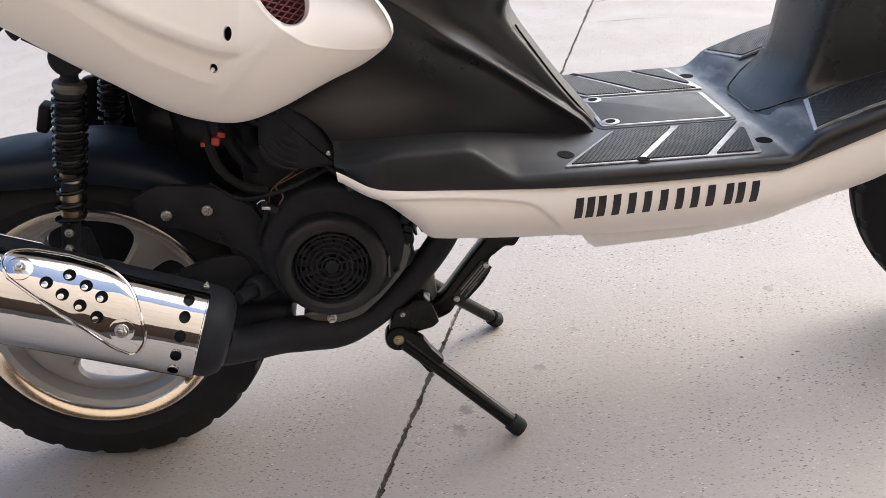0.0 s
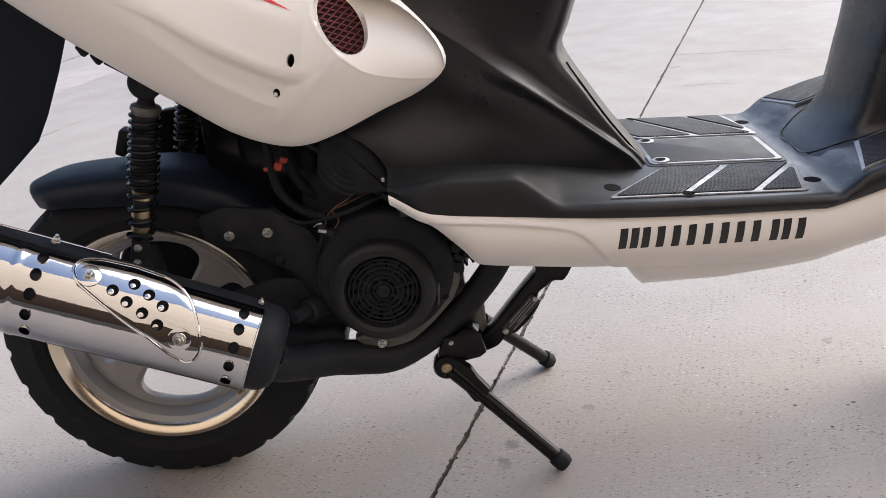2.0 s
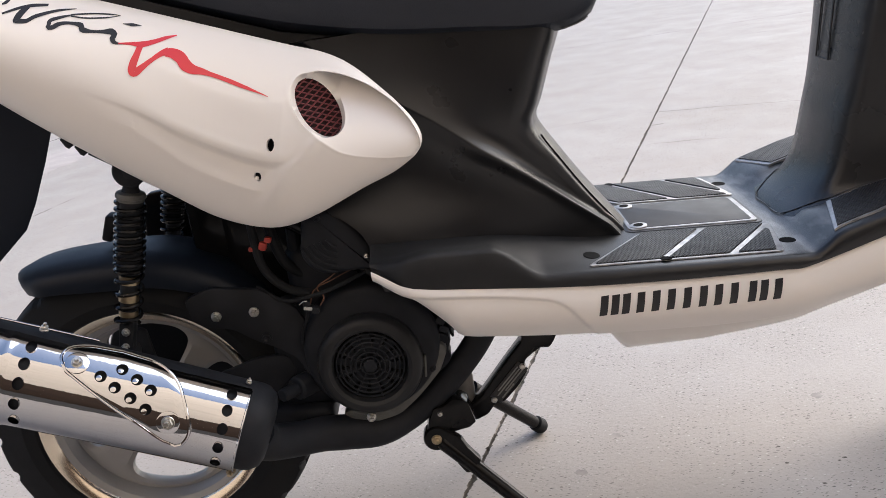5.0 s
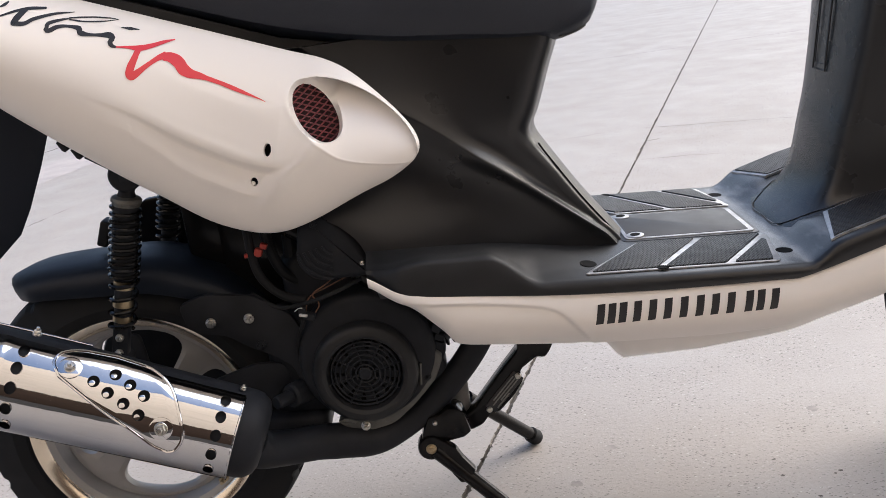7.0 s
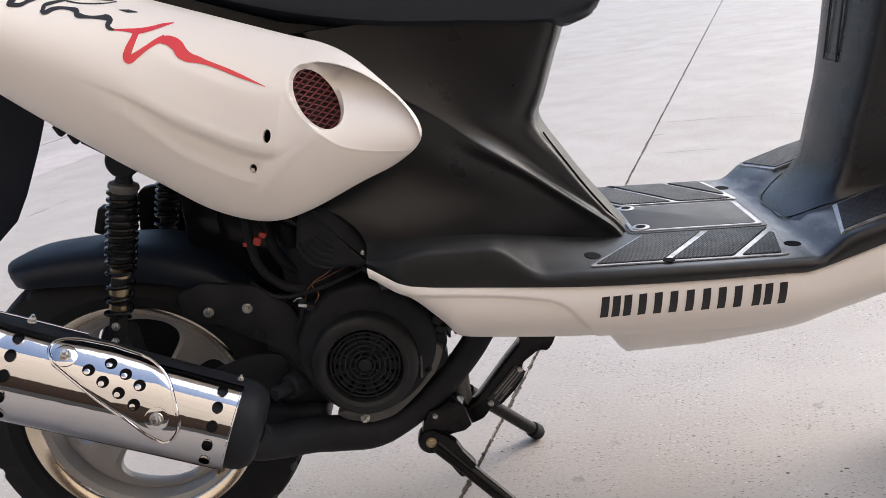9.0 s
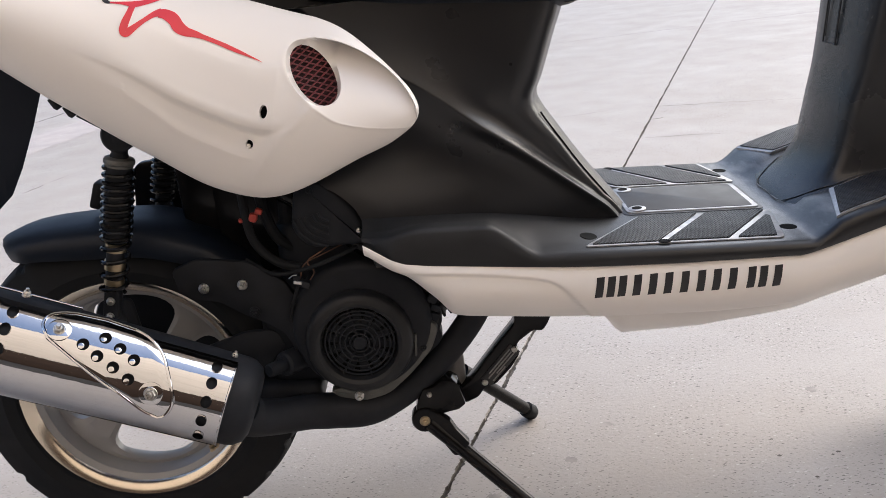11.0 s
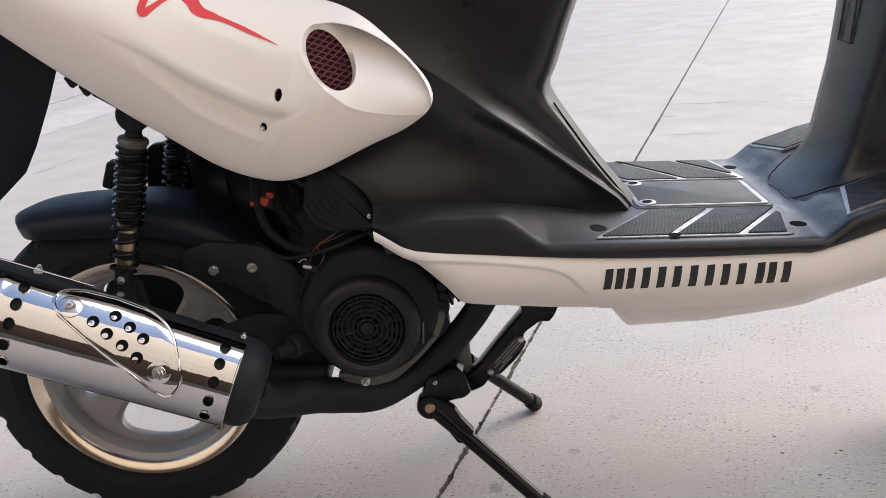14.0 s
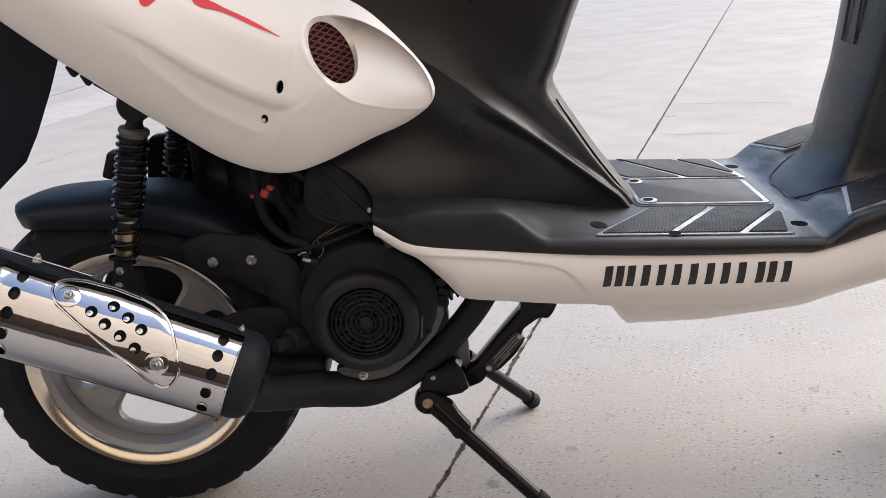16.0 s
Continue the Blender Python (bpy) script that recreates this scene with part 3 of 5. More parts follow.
def build_fender():
    """The rear mudguard, a curved shell close over the tyre."""
    prof = [(-0.074, -0.034), (-0.074, -0.012), (-0.064, 0.001), (-0.035, 0.008), (0, 0.010), (0.035, 0.008), (0.064, 0.001), (0.074, -0.012), (0.074, -0.034)]
    mid = spline([(-0.150, 0.487), (-0.128, 0.495), (-0.085, 0.501), (-0.022, 0.502), (0.041, 0.500), (0.08, 0.493), (0.12, 0.478), (0.160, 0.458), (0.20, 0.42), (0.222, 0.38)], 40)
    rings = []
    for i, (x, z) in enumerate(mid):
        u = i / 40
        t = mid[min(i + 1, 40)] - mid[max(i - 1, 0)]
        t = t / np.linalg.norm(t)
        nx, nz = -t[1], t[0]
        w = 0.40 + 0.60 * min(1, (u / 0.10)) ** 0.6 if u < 0.10 else 1.0
        drop = 0.6 + 0.45 * math.sin(math.pi * min(1, u * 1.1)) if u < 0.9 else 0.8
        out = [V(x + nx * h * (drop if h < -0.005 else 1), y * w, z + nz * h * (drop if h < -0.005 else 1)) for y, h in prof]
        inn = [V(x + nx * (h * (drop if h < -0.005 else 1) - 0.004), y * w * 0.95, z + nz * (h * (drop if h < -0.005 else 1) - 0.004)) for y, h in prof[::-1]]
        rings.append(out + inn)
    part("rear_mudguard", loft(rings), matt_plastic, scooter, "matt black plastic rear mudguard", angle=75)


build_fender()


# -- tail panel with its scoop --
POD_TOP = [(-0.36, -0.10, 1.045), (-0.15, -0.125, 0.962), (0.088, -0.140, 0.873), (0.213, -0.142, 0.824), (0.327, -0.146, 0.779), (0.376, -0.152, 0.761), (0.410, -0.162, 0.740), (0.448, -0.180, 0.703), (0.470, -0.193, 0.677), (0.480, -0.199, 0.660), (0.4835, -0.202, 0.648)]
POD_LOW = [(-0.36, -0.10, 1.035), (-0.20, -0.15, 0.905), (-0.030, -0.172, 0.757), (0.090, -0.175, 0.659), (0.146, -0.175, 0.617), (0.200, -0.175, 0.577), (0.250, -0.176, 0.555), (0.290, -0.177, 0.550), (0.335, -0.180, 0.561), (0.399, -0.188, 0.588), (0.440, -0.195, 0.604), (0.466, -0.199, 0.619), (0.478, -0.201, 0.630), (0.483, -0.202, 0.640)]
pod_top, pod_low = spline(POD_TOP, 400), spline(POD_LOW, 400)
SC, SD = (0.4045, 0.6790), (math.cos(radians(-36)), math.sin(radians(-36)))
groove_top = smooth_line([(-0.2, 0.93), (0.0915, 0.7633), (0.1207, 0.7469), (0.1516, 0.7273), (0.1919, 0.6977), (0.2359, 0.6711), (0.271, 0.6530), (0.304, 0.6435), (0.36, 0.64)])
groove_low = smooth_line([(-0.2, 0.90), (0.1146, 0.7229), (0.1335, 0.7091), (0.1632, 0.6821), (0.1904, 0.655), (0.2277, 0.631), (0.2637, 0.6116), (0.30, 0.60), (0.36, 0.59)])
groove_end = smooth_line([(0.54, 0.245), (0.5869, 0.2627), (0.6053, 0.2766), (0.6333, 0.306), (0.6523, 0.331), (0.70, 0.368), (0.76, 0.40)])


def pod_point(u, v, inner=0.0):
    s = 1 - (1 - max(0, min(1, u))) ** 1.25
    i = s * 400
    a, b = int(min(i, 399)), i - int(min(i, 399))
    t = pod_top[a] * (1 - b) + pod_top[a + 1] * b
    l = pod_low[a] * (1 - b) + pod_low[a + 1] * b
    v = max(0, min(1, v))
    p = t * (1 - v) + l * v
    bulge = 0.052 * min(1, (1 - s) / 0.22) ** 0.55 * min(1, s / 0.3)
    arch = max(0.0, math.sin(math.pi * v)) ** 0.75
    x, y, z = p[0], p[1] - bulge * arch, p[2]
    # the finger groove, its ridge above and the upright crease that ends it
    if -0.02 < x < 0.40:
        hi, lo, end = groove_top(x), groove_low(x), groove_end(z)
        t = (hi - z) / max(0.012, hi - lo)
        grow = step(0.07, 0.25, x)
        stop = step(end + 0.002, end - 0.022, x)
        if t > 0:
            y += 0.0060 * grow * stop * step(0.0, 0.30, t) * max(0.0, 1 - t) ** 0.8
        y -= 0.0013 * grow * stop * math.exp(-((z - hi - 0.004) / 0.009) ** 2)
        y -= 0.0016 * grow * stop * math.exp(-((z - lo) / 0.010) ** 2)
        up = (z - hi - 0.01) / 0.062
        if 0 < up < 1:
            y += 0.0018 * grow * step(end - 0.004, end - 0.05, x) * math.sin(math.pi * up) ** 1.3
        y -= 0.0030 * step(0.57, 0.60, z) * step(0.685, 0.655, z) * math.exp(-((x - end - 0.010) / 0.012) ** 2)
    # the scoop, a slanting hollow whose floor faces up
    dx, dz = x - SC[0], z - SC[1]
    q1, q2 = dx * SD[0] + dz * SD[1], -dx * SD[1] + dz * SD[0]
    along = math.sqrt(max(1e-4, 1 - (q1 / 0.089) ** 2))
    high, low = 0.043, 0.043 * (1 - 0.6 * max(0.0, min(1.0, q1 / 0.089)) ** 1.3)
    ins = 1 - (q1 / 0.089) ** 2 - (q2 / (high if q2 > 0 else low)) ** 2
    if ins > -0.2:
        y -= 0.0004 * step(-0.2, -0.06, ins) * (1 - step(-0.02, 0.04, ins))
    if ins > 0:
        t = max(0.0, min(1.0, (q2 + low * along) / ((high + low) * along)))
        floor = (0.8 * t + 0.2 * math.sin(math.pi / 2 * t)) * step(1.0, 0.95, t)
        y += step(-0.080, -0.035, q1) * step(0.0, 0.05, ins) * (floor * (0.004 + 0.038 * min(1, max(0, (0.085 - q1) / 0.12)) ** 0.8))
    return x, y + inner, z


def pod_uv(x, z):
    """The surface place (u, v) nearest to a point of the side view."""
    best = None
    for i in range(0, 201):
        for j in range(0, 61):
            p = pod_point(i / 200, j / 60)
            d = (p[0] - x) ** 2 + (p[2] - z) ** 2
            if best is None or d < best[0]:
                best = (d, i / 200, j / 60)
    return best[1:]


tail = new("tail_panel")
tail.parent = scooter
tail["label"] = "pearl white tail side panel with a red mesh air scoop"
h1, h2, h3 = pod_uv(0.2946, 0.667), pod_uv(0.2705, 0.626), pod_uv(0.3635, 0.699)
# the round opening in the scoop: half width, half height and lean of the rim and of the wire mesh behind it
RIM_C, RIM_S = V(0.3635, 0, 0.699), (0.0312, 0.0400, -0.38)
NET_C, NET_S = V(0.3588, 0, 0.6956), (0.0260, 0.0386, -0.40)
net_y = lambda x, z: -0.171 + 0.35 * (x - NET_C.x) + 0.10 * (z - NET_C.z)


def net_point(cu, cv):
    """A place of the wire mesh from its unit disc."""
    x, z = NET_C.x + NET_S[0] * cu, NET_C.z + NET_S[1] * (NET_S[2] * cu + math.sqrt(1 - NET_S[2] ** 2) * cv)
    return V(x, net_y(x, z), z)


def sink_rim(p):
    cu = (p.x - RIM_C.x) / RIM_S[0]
    cv = ((p.z - RIM_C.z) / RIM_S[1] - RIM_S[2] * cu) / math.sqrt(1 - RIM_S[2] ** 2)
    r = max(1e-6, math.hypot(cu, cv))
    return net_point(cu / r, cv / r)


def rim_in_uv():
    e = 2e-3
    a, b = [np.array(pod_point(h3[0] + d, h3[1]))[[0, 2]] for d in (e, -e)]
    c, d = [np.array(pod_point(h3[0], h3[1] + d))[[0, 2]] for d in (e, -e)]
    back = np.linalg.inv(np.stack([(a - b) / (2 * e), (c - d) / (2 * e)], 1))
    w, h, lean = RIM_S
    m = back @ np.array([[w * w, lean * w * h], [lean * w * h, h * h]]) @ back.T
    rv, shear = math.sqrt(m[1, 1]), m[0, 1] / m[1, 1]
    return math.sqrt(m[0, 0] - shear ** 2 * m[1, 1]), rv, shear


pod_geo = grid_with_holes(460, 220, pod_point, [(h1[0], h1[1], 0.0050, 0.034), (h2[0], h2[1], 0.0046, 0.024), (*h3, *rim_in_uv(), sink_rim)], -0.010)
part("panel", pod_geo, white_paint, tail, angle=60)
part("panel_inside", grid_with_holes(60, 30, lambda u, v: pod_point(u * 0.86, v, 0.062), ()), black_plastic, tail)
bvh_verts, bvh_faces = pod_geo
from mathutils.bvhtree import BVHTree
pod_tree = BVHTree.FromPolygons([Vector(p) for p in bvh_verts], bvh_faces)


def on_side(tree, x, z, lift=0.0007, fallback=-0.22):
    hit = tree.ray_cast(V(x, -1, z), V(0, 1, 0))
    return V(x, (hit[0].y if hit[0] else fallback) - lift, z)


def ribbon(tree, pts, widths, n=40):
    """A painted brush stroke on a side surface: centre line in side view with its half widths."""
    c = spline(pts, n)
    w = np.interp(np.linspace(0, 1, n + 1), np.linspace(0, 1, len(widths)), widths)
    rows = []
    for i in range(n + 1):
        t = c[min(i + 1, n)] - c[max(i - 1, 0)]
        t = t / (np.linalg.norm(t) + 1e-9)
        rows.append([on_side(tree, c[i][0] - t[1] * w[i] * k, c[i][1] + t[0] * w[i] * k) for k in (-1, 0, 1)])
    return loft(rows, False)


def build_scoop_mesh():
    """The red wire mesh at the deep end of the scoop."""
    ring = [net_point(1.02 * math.cos(t), 1.02 * math.sin(t)) for t in np.linspace(0, 2 * math.pi, 40, endpoint=False)]
    part("mesh_backing", ([p + V(0, 0.007, 0) for p in ring], [tuple(range(40))]), red_dark, tail, "dark red backing")
    inside = lambda x, z: (lambda cu: cu ** 2 + (((z - NET_C.z) / NET_S[1] - NET_S[2] * cu) / math.sqrt(1 - NET_S[2] ** 2)) ** 2)((x - NET_C.x) / NET_S[0]) < 1.04
    for (dx, dz), gap, lift in (((0.80, 0.60), 0.0073, 0.0), ((0.90, -0.43), 0.0066, 0.0012)):
        for k in range(-9, 10):
            run = [(NET_C.x + s * dx - k * gap * dz, NET_C.z + s * dz + k * gap * dx) for s in np.linspace(-0.06, 0.06, 121)]
            run = [q for q in run if inside(*q)]
            if len(run) > 4:
                part("mesh_wire", tube([V(x, net_y(x, z) + lift, z) for x, z in (run[0], run[-1])], 0.00105, 6), red_mesh, tail)





build_scoop_mesh()
# white clip disc in the lower hole, painted and sized as a small glint
part("clip_glint", turned([(0, 0.0027), (0.004, 0.0027), (0.005, 0.0020)], Vector(pod_point(*h2, 0.007)) + V(-0.0025, 0, -0.003), (0.1, -1, 0.2), 16), white_paint, tail)
for x, z in ((0.030, 0.699), (0.046, 0.687)):
    part("panel_clip", turned([(-0.008, 0.005), (0.004, 0.006), (0.008, 0.004)], (x, -0.160, z), (0.5, 0, -0.85), 12), engine_black, tail)
part("panel_flange", pipe([(0.055, -0.160, 0.682), (0.075, -0.160, 0.668), (0.095, -0.160, 0.654)], 0.004, 8, 8), engine_black, tail)


other = new("tail_panel")
other.parent = scooter
other["label"] = "pearl white tail side panel"
part("panel", grid_with_holes(140, 70, lambda u, v: (lambda p: (p[0], -p[1], p[2]))(pod_point(u, v))), white_paint, other, angle=85)


def build_script():
    """The painted model script, drawn as plain brush strokes."""
    k = 0.000263
    black = [([(0.0041, 0.8674), (0.0213, 0.8705), (0.0361, 0.8712), (0.0545, 0.8688)], [4, 6, 7, 5]),
             ([(0.0338, 0.8708), (0.0256, 0.8652), (0.0198, 0.8582), (0.0198, 0.8564)], [6, 13, 15, 12]),
             ([(0.0185, 0.8568), (0.0308, 0.8547), (0.0414, 0.8583), (0.0634, 0.8607), (0.0861, 0.8594)], [10, 9, 7, 5, 1]),
             ([(0.0803, 0.853), (0.0682, 0.8524), (0.0576, 0.8506), (0.0560, 0.846)], [3, 6, 8, 9]),
             ([(0.0575, 0.849), (0.0548, 0.8438), (0.0599, 0.8425), (0.0661, 0.8449), (0.0751, 0.8451), (0.0864, 0.8423), (0.0925, 0.8391), (0.0932, 0.8348), (0.1023, 0.8311), (0.118, 0.8282), (0.1259, 0.827), (0.1297, 0.8229), (0.1268, 0.8184), (0.1292, 0.8139), (0.1337, 0.812)], [7, 10, 11, 8, 6, 7, 12, 12, 7, 6, 8, 13, 13, 10, 4]),
             ([(0.0805, 0.8535), (0.0927, 0.8523), (0.1103, 0.8498), (0.1289, 0.8456), (0.1366, 0.843)], [3, 3.5, 3, 3, 1]),
             ([(0.0807, 0.8519), (0.0971, 0.847), (0.1196, 0.8437), (0.1366, 0.843)], [3, 3, 3, 1]),
             ([(0.1392, 0.8336), (0.1498, 0.8306), (0.1604, 0.8278)], [1, 7, 1]),
             ([(0.0032, 0.878), (0.0072, 0.8794), (0.0122, 0.8826)], [3, 8, 4])]
    for pts, w in black:
        part("black_stroke", ribbon(pod_tree, pts, [k * q for q in w]), black_print, tail, "black brush script")
    red = [([(0.1337, 0.812), (0.1475, 0.8095), (0.1607, 0.8065), (0.1745, 0.8071), (0.1886, 0.8091), (0.2013, 0.81)], [3, 6, 13, 10, 8, 2]),
           ([(0.1595, 0.8070), (0.1545, 0.7974), (0.1487, 0.7868), (0.1463, 0.7790), (0.1490, 0.7755), (0.1567, 0.7795), (0.1684, 0.786), (0.1808, 0.7918), (0.1903, 0.7938)], [13, 14, 17, 18, 16, 12, 10, 12, 17]),
           ([(0.1870, 0.7925), (0.1950, 0.7905), (0.2039, 0.7836), (0.2089, 0.7746), (0.2168, 0.7681), (0.2281, 0.7635), (0.2511, 0.7518), (0.2739, 0.7388), (0.2945, 0.7271), (0.3025, 0.7221)], [17, 25, 26, 17, 10, 9, 9.5, 8, 4, 1])]
    for pts, w in red:
        part("red_stroke", ribbon(pod_tree, pts, [k * q for q in w], 60), red_print, tail, "red brush swoosh")


build_script()


# -- body core, seat and centre cover --
def build_core():
    """The dark body between the tail panels."""
    rings = []
    for x, zl, zt, w in ((-0.34, 0.99, 1.06, 0.07), (-0.15, 0.90, 0.97, 0.115), (0.0, 0.79, 0.91, 0.125), (0.15, 0.66, 0.86, 0.13), (0.25, 0.60, 0.82, 0.12), (0.32, 0.58, 0.79, 0.10), (0.46, 0.58, 0.76, 0.09)):
        rings.append([(x, -w, zl), (x, -w, zt), (x, w, zt), (x, w, zl)])
    part("body_core", loft(rings), black_plastic, scooter)


build_core()


def build_seat():
    rows = [(-0.36, 1.04, 0.10, 0.09), (-0.15, 0.965, 0.13, 0.12), (0.05, 0.892, 0.138, 0.13), (0.2, 0.832, 0.142, 0.14), (0.33, 0.785, 0.142, 0.145), (0.45, 0.757, 0.140, 0.15), (0.56, 0.743, 0.138, 0.15), (0.64, 0.733, 0.136, 0.15), (0.690, 0.733, 0.130, 0.150), (0.722, 0.744, 0.122, 0.135), (0.738, 0.765, 0.108, 0.10), (0.743, 0.79, 0.08, 0.05)]
    rings = []
    for x, zb, w, h in rows:
        ring = []
        for k in range(28):
            a = 2 * math.pi * k / 28
            c, s = math.cos(a), math.sin(a)
            q = (abs(c) ** 4 + abs(s) ** 4) ** -0.25
            ring.append((x, w * c * q, zb + h / 2 + h / 2 * s * q))
        rings.append(ring)
    dense = []
    arr = np.array(rings)
    for k in range(28):
        dense.append(spline(arr[:, k, :], 70))
    dense = np.array(dense).transpose(1, 0, 2)
    seat = part("seat", loft([list(map(tuple, r)) for r in dense]), seat_vinyl, scooter, "black vinyl seat with stitched edge")
    seat_tree = BVHTree.FromPolygons([v.co for v in seat.data.vertices], [tuple(p.vertices) for p in seat.data.polygons])
    stitches = []
    for k in range(15):
        u = k / 14
        p = on_side(seat_tree, 0.684 + 0.036 * u, 0.7400 + 0.009 * u ** 2, 0.0002, -0.12)
        stitches.append(tube([p, p + V(0.0026, -0.0008, 0.0004)], 0.0010, 6))
    part("stitching", join(*stitches), label_grey, seat)


build_seat()


def build_centre_cover():
    """The black cover under the seat, with its slanting crease and the face behind the rider's feet."""
    front = smooth_line([(0.42, 0.760), (0.45, 0.739), (0.509, 0.697), (0.563, 0.663), (0.600, 0.641), (0.622, 0.634), (0.646, 0.644), (0.70, 0.664), (0.735, 0.678), (0.78, 0.69)])
    front_w = smooth_line([(0.42, 0.052), (0.45, 0.060), (0.509, 0.080), (0.563, 0.097), (0.60, 0.106), (0.646, 0.114), (0.735, 0.116), (0.78, 0.116)])
    crease = smooth_line([(0.42, 0.752), (0.45, 0.731), (0.467, 0.715), (0.508, 0.669), (0.547, 0.624), (0.576, 0.588), (0.604, 0.552), (0.633, 0.518), (0.66, 0.484), (0.70, 0.43), (0.78, 0.34)])
    crease_w = smooth_line([(0.42, 0.062), (0.45, 0.070), (0.467, 0.080), (0.508, 0.096), (0.547, 0.110), (0.576, 0.118), (0.604, 0.124), (0.66, 0.127), (0.72, 0.120), (0.78, 0.116)])
    rear = smooth_line([(0.42, 0.392), (0.478, 0.387), (0.489, 0.383), (0.506, 0.376), (0.517, 0.368), (0.5326, 0.351), (0.546, 0.332), (0.58, 0.312), (0.64, 0.295), (0.78, 0.28)])
    rings = []
    for z in np.linspace(0.425, 0.775, 81):
        xf, xc, xr = front(z), crease(z), rear(z)
        wf, wc = front_w(z), crease_w(z)
        wr = 0.098 + 0.042 * step(0.64, 0.48, z)
        rise = 0.0070 * step(0.70, 0.50, z)
        half = [(xr, -wr + 0.03), (xr + 0.006, -wr), (xr + 0.03, -wr - 0.002)]
        x0 = xr + 0.03
        ch = 0.007 + 0.010 * step(0.44, 0.56, z) + 0.018 * step(0.55, 0.64, z)
        x2, y2 = max(xf - ch, xc + 0.004), -wf - 0.001
        room = min(1.0, (x2 - xc) / 0.045)
        cols = [x0 + (xc - 0.036 - x0) * u for u in np.linspace(0.08, 1, 11)] + [xc + d for d in (-0.029, -0.023, -0.018, -0.014, -0.010, -0.007, -0.004, -0.0015)]
        cols += [xc + d * room for d in (0.001, 0.0035, 0.006, 0.009, 0.012, 0.016, 0.021)]
        x1 = cols[-1]
        cols += [x1 + (x2 - x1) * u for u in np.linspace(0.15, 0.94, 8)]
        for x in cols:
            if x < xc:
                u = (x - x0) / (xc - x0)
                y = -wr - (wc - wr) * u ** 1.6 - 0.002
            else:
                u = (x - xc) / (x2 - xc)
                y = -wc - 0.002 + (y2 + wc + 0.002) * u + 0.0045 * math.sin(math.pi * u) * step(0.45, 0.52, z)
            half.append((x, y - rise * math.exp(-((x - xc) / (0.013 + 0.022 * step(0.54, 0.66, z) if x < xc else 0.0085 * room + 0.016 * step(0.54, 0.66, z))) ** 2)))
        half += [(x2, y2)] + [(x2 + ch * math.sin(a), -wf + ch * (1 - math.cos(a))) for a in (0.35, 0.7, 1.05, 1.35)] + [(x2 + ch, -wf + ch), (xf + 0.003, -wf + ch + 0.008), (xf + 0.009, -wf + ch + 0.03), (xf + 0.012, -wf * 0.25)]
        ring = [(x, y, z) for x, y in half] + [(x, -y, z) for x, y in half[::-1]]
        rings.append(ring)
    cover = part("centre_cover", loft(rings), cover_plastic, scooter, "scuffed black plastic under-seat cover", angle=55)
    # the narrow trim with a seam down the front face
    seam = [(front(z) + 0.0022, -front_w(z) + 0.009 + 0.012 * step(0.44, 0.56, z), z) for z in np.linspace(0.445, 0.600, 20)]
    part("front_seam", tube(seam, 0.0013, 8), hole_black, cover)
    return cover


build_centre_cover()


# -- floor deck --
white_top = smooth_line([(0.386, 0.482), (0.392, 0.4785), (0.4096, 0.4675), (0.4301, 0.4560), (0.4553, 0.4502), (0.489, 0.4448), (0.632, 0.427), (0.777, 0.414), (0.921, 0.406), (0.957, 0.406), (1.04, 0.428), (1.10, 0.446), (1.2, 0.475)])


toe_rise = smooth_line([(0.90, 0.0), (0.955, 0.0), (0.966, 0.001), (0.977, 0.007), (0.989, 0.017), (1.0, 0.026), (1.02, 0.034), (1.05, 0.044), (1.08, 0.054), (1.2, 0.085)])


def deck_top(x):
    if x < 0.62:
        return deck_z(x) + 0.040 * step(0.618, 0.548, x) - 0.016 * step(0.47, 0.39, x)
    return deck_z(x) + (toe_rise(x) if x > 0.935 else 0.0)


def build_deck():
    rings = []
    for x in np.concatenate([np.linspace(0.388, 0.62, 40), np.linspace(0.63, 0.94, 30), np.linspace(0.945, 1.2, 36)]):
        zt, zl = deck_top(x), white_top(x) - 0.004
        w = 0.218 + 0.004 * step(0.5, 0.7, x) - 0.028 * step(0.44, 0.388, x)
        inner = deck_z(x) + 0.030 * step(0.74, 0.54, x) + (deck_top(x) - deck_z(x)) * step(0.94, 0.96, x)
        half = [(0.0, zl - 0.02), (-w + 0.03, zl - 0.02), (-w + 0.006, zl), (-w, zl + 0.003), (-w - 0.001, (zl + zt) / 2), (-w + 0.001, zt - 0.006), (-w + 0.004, zt - 0.0015), (-w + 0.009, zt)]
        # rear wings: the raised edge runs up against the cover, the tread lies lower
        floor_z = deck_z(x) + 0.8 * (deck_top(x) - deck_z(x))
        half += [(-w + 0.026, zt - 0.0008 if x > 0.6 else zt), (max(-0.175, -w + 0.034), zt * 0.65 + inner * 0.35), (-0.14, inner + 0.006 * step(0.62, 0.5, x)), (-0.118, inner), (-0.105, (inner + floor_z) / 2 if x > 0.93 else inner), (-0.085, floor_z if x > 0.93 else inner), (-0.05, floor_z if x > 0.93 else inner), (0.0, floor_z if x > 0.93 else inner)]
        rings.append([(x, y, z) for y, z in half] + [(x, -y, z) for y, z in half[::-1]][1:-1])
    return part("floorboard", loft(rings), deck_plastic, scooter, "scuffed black plastic footboard", angle=40)


deck = build_deck()


def on_deck(pts, h):
    return [(x, y, deck_z(x) + h) for x, y in pts]


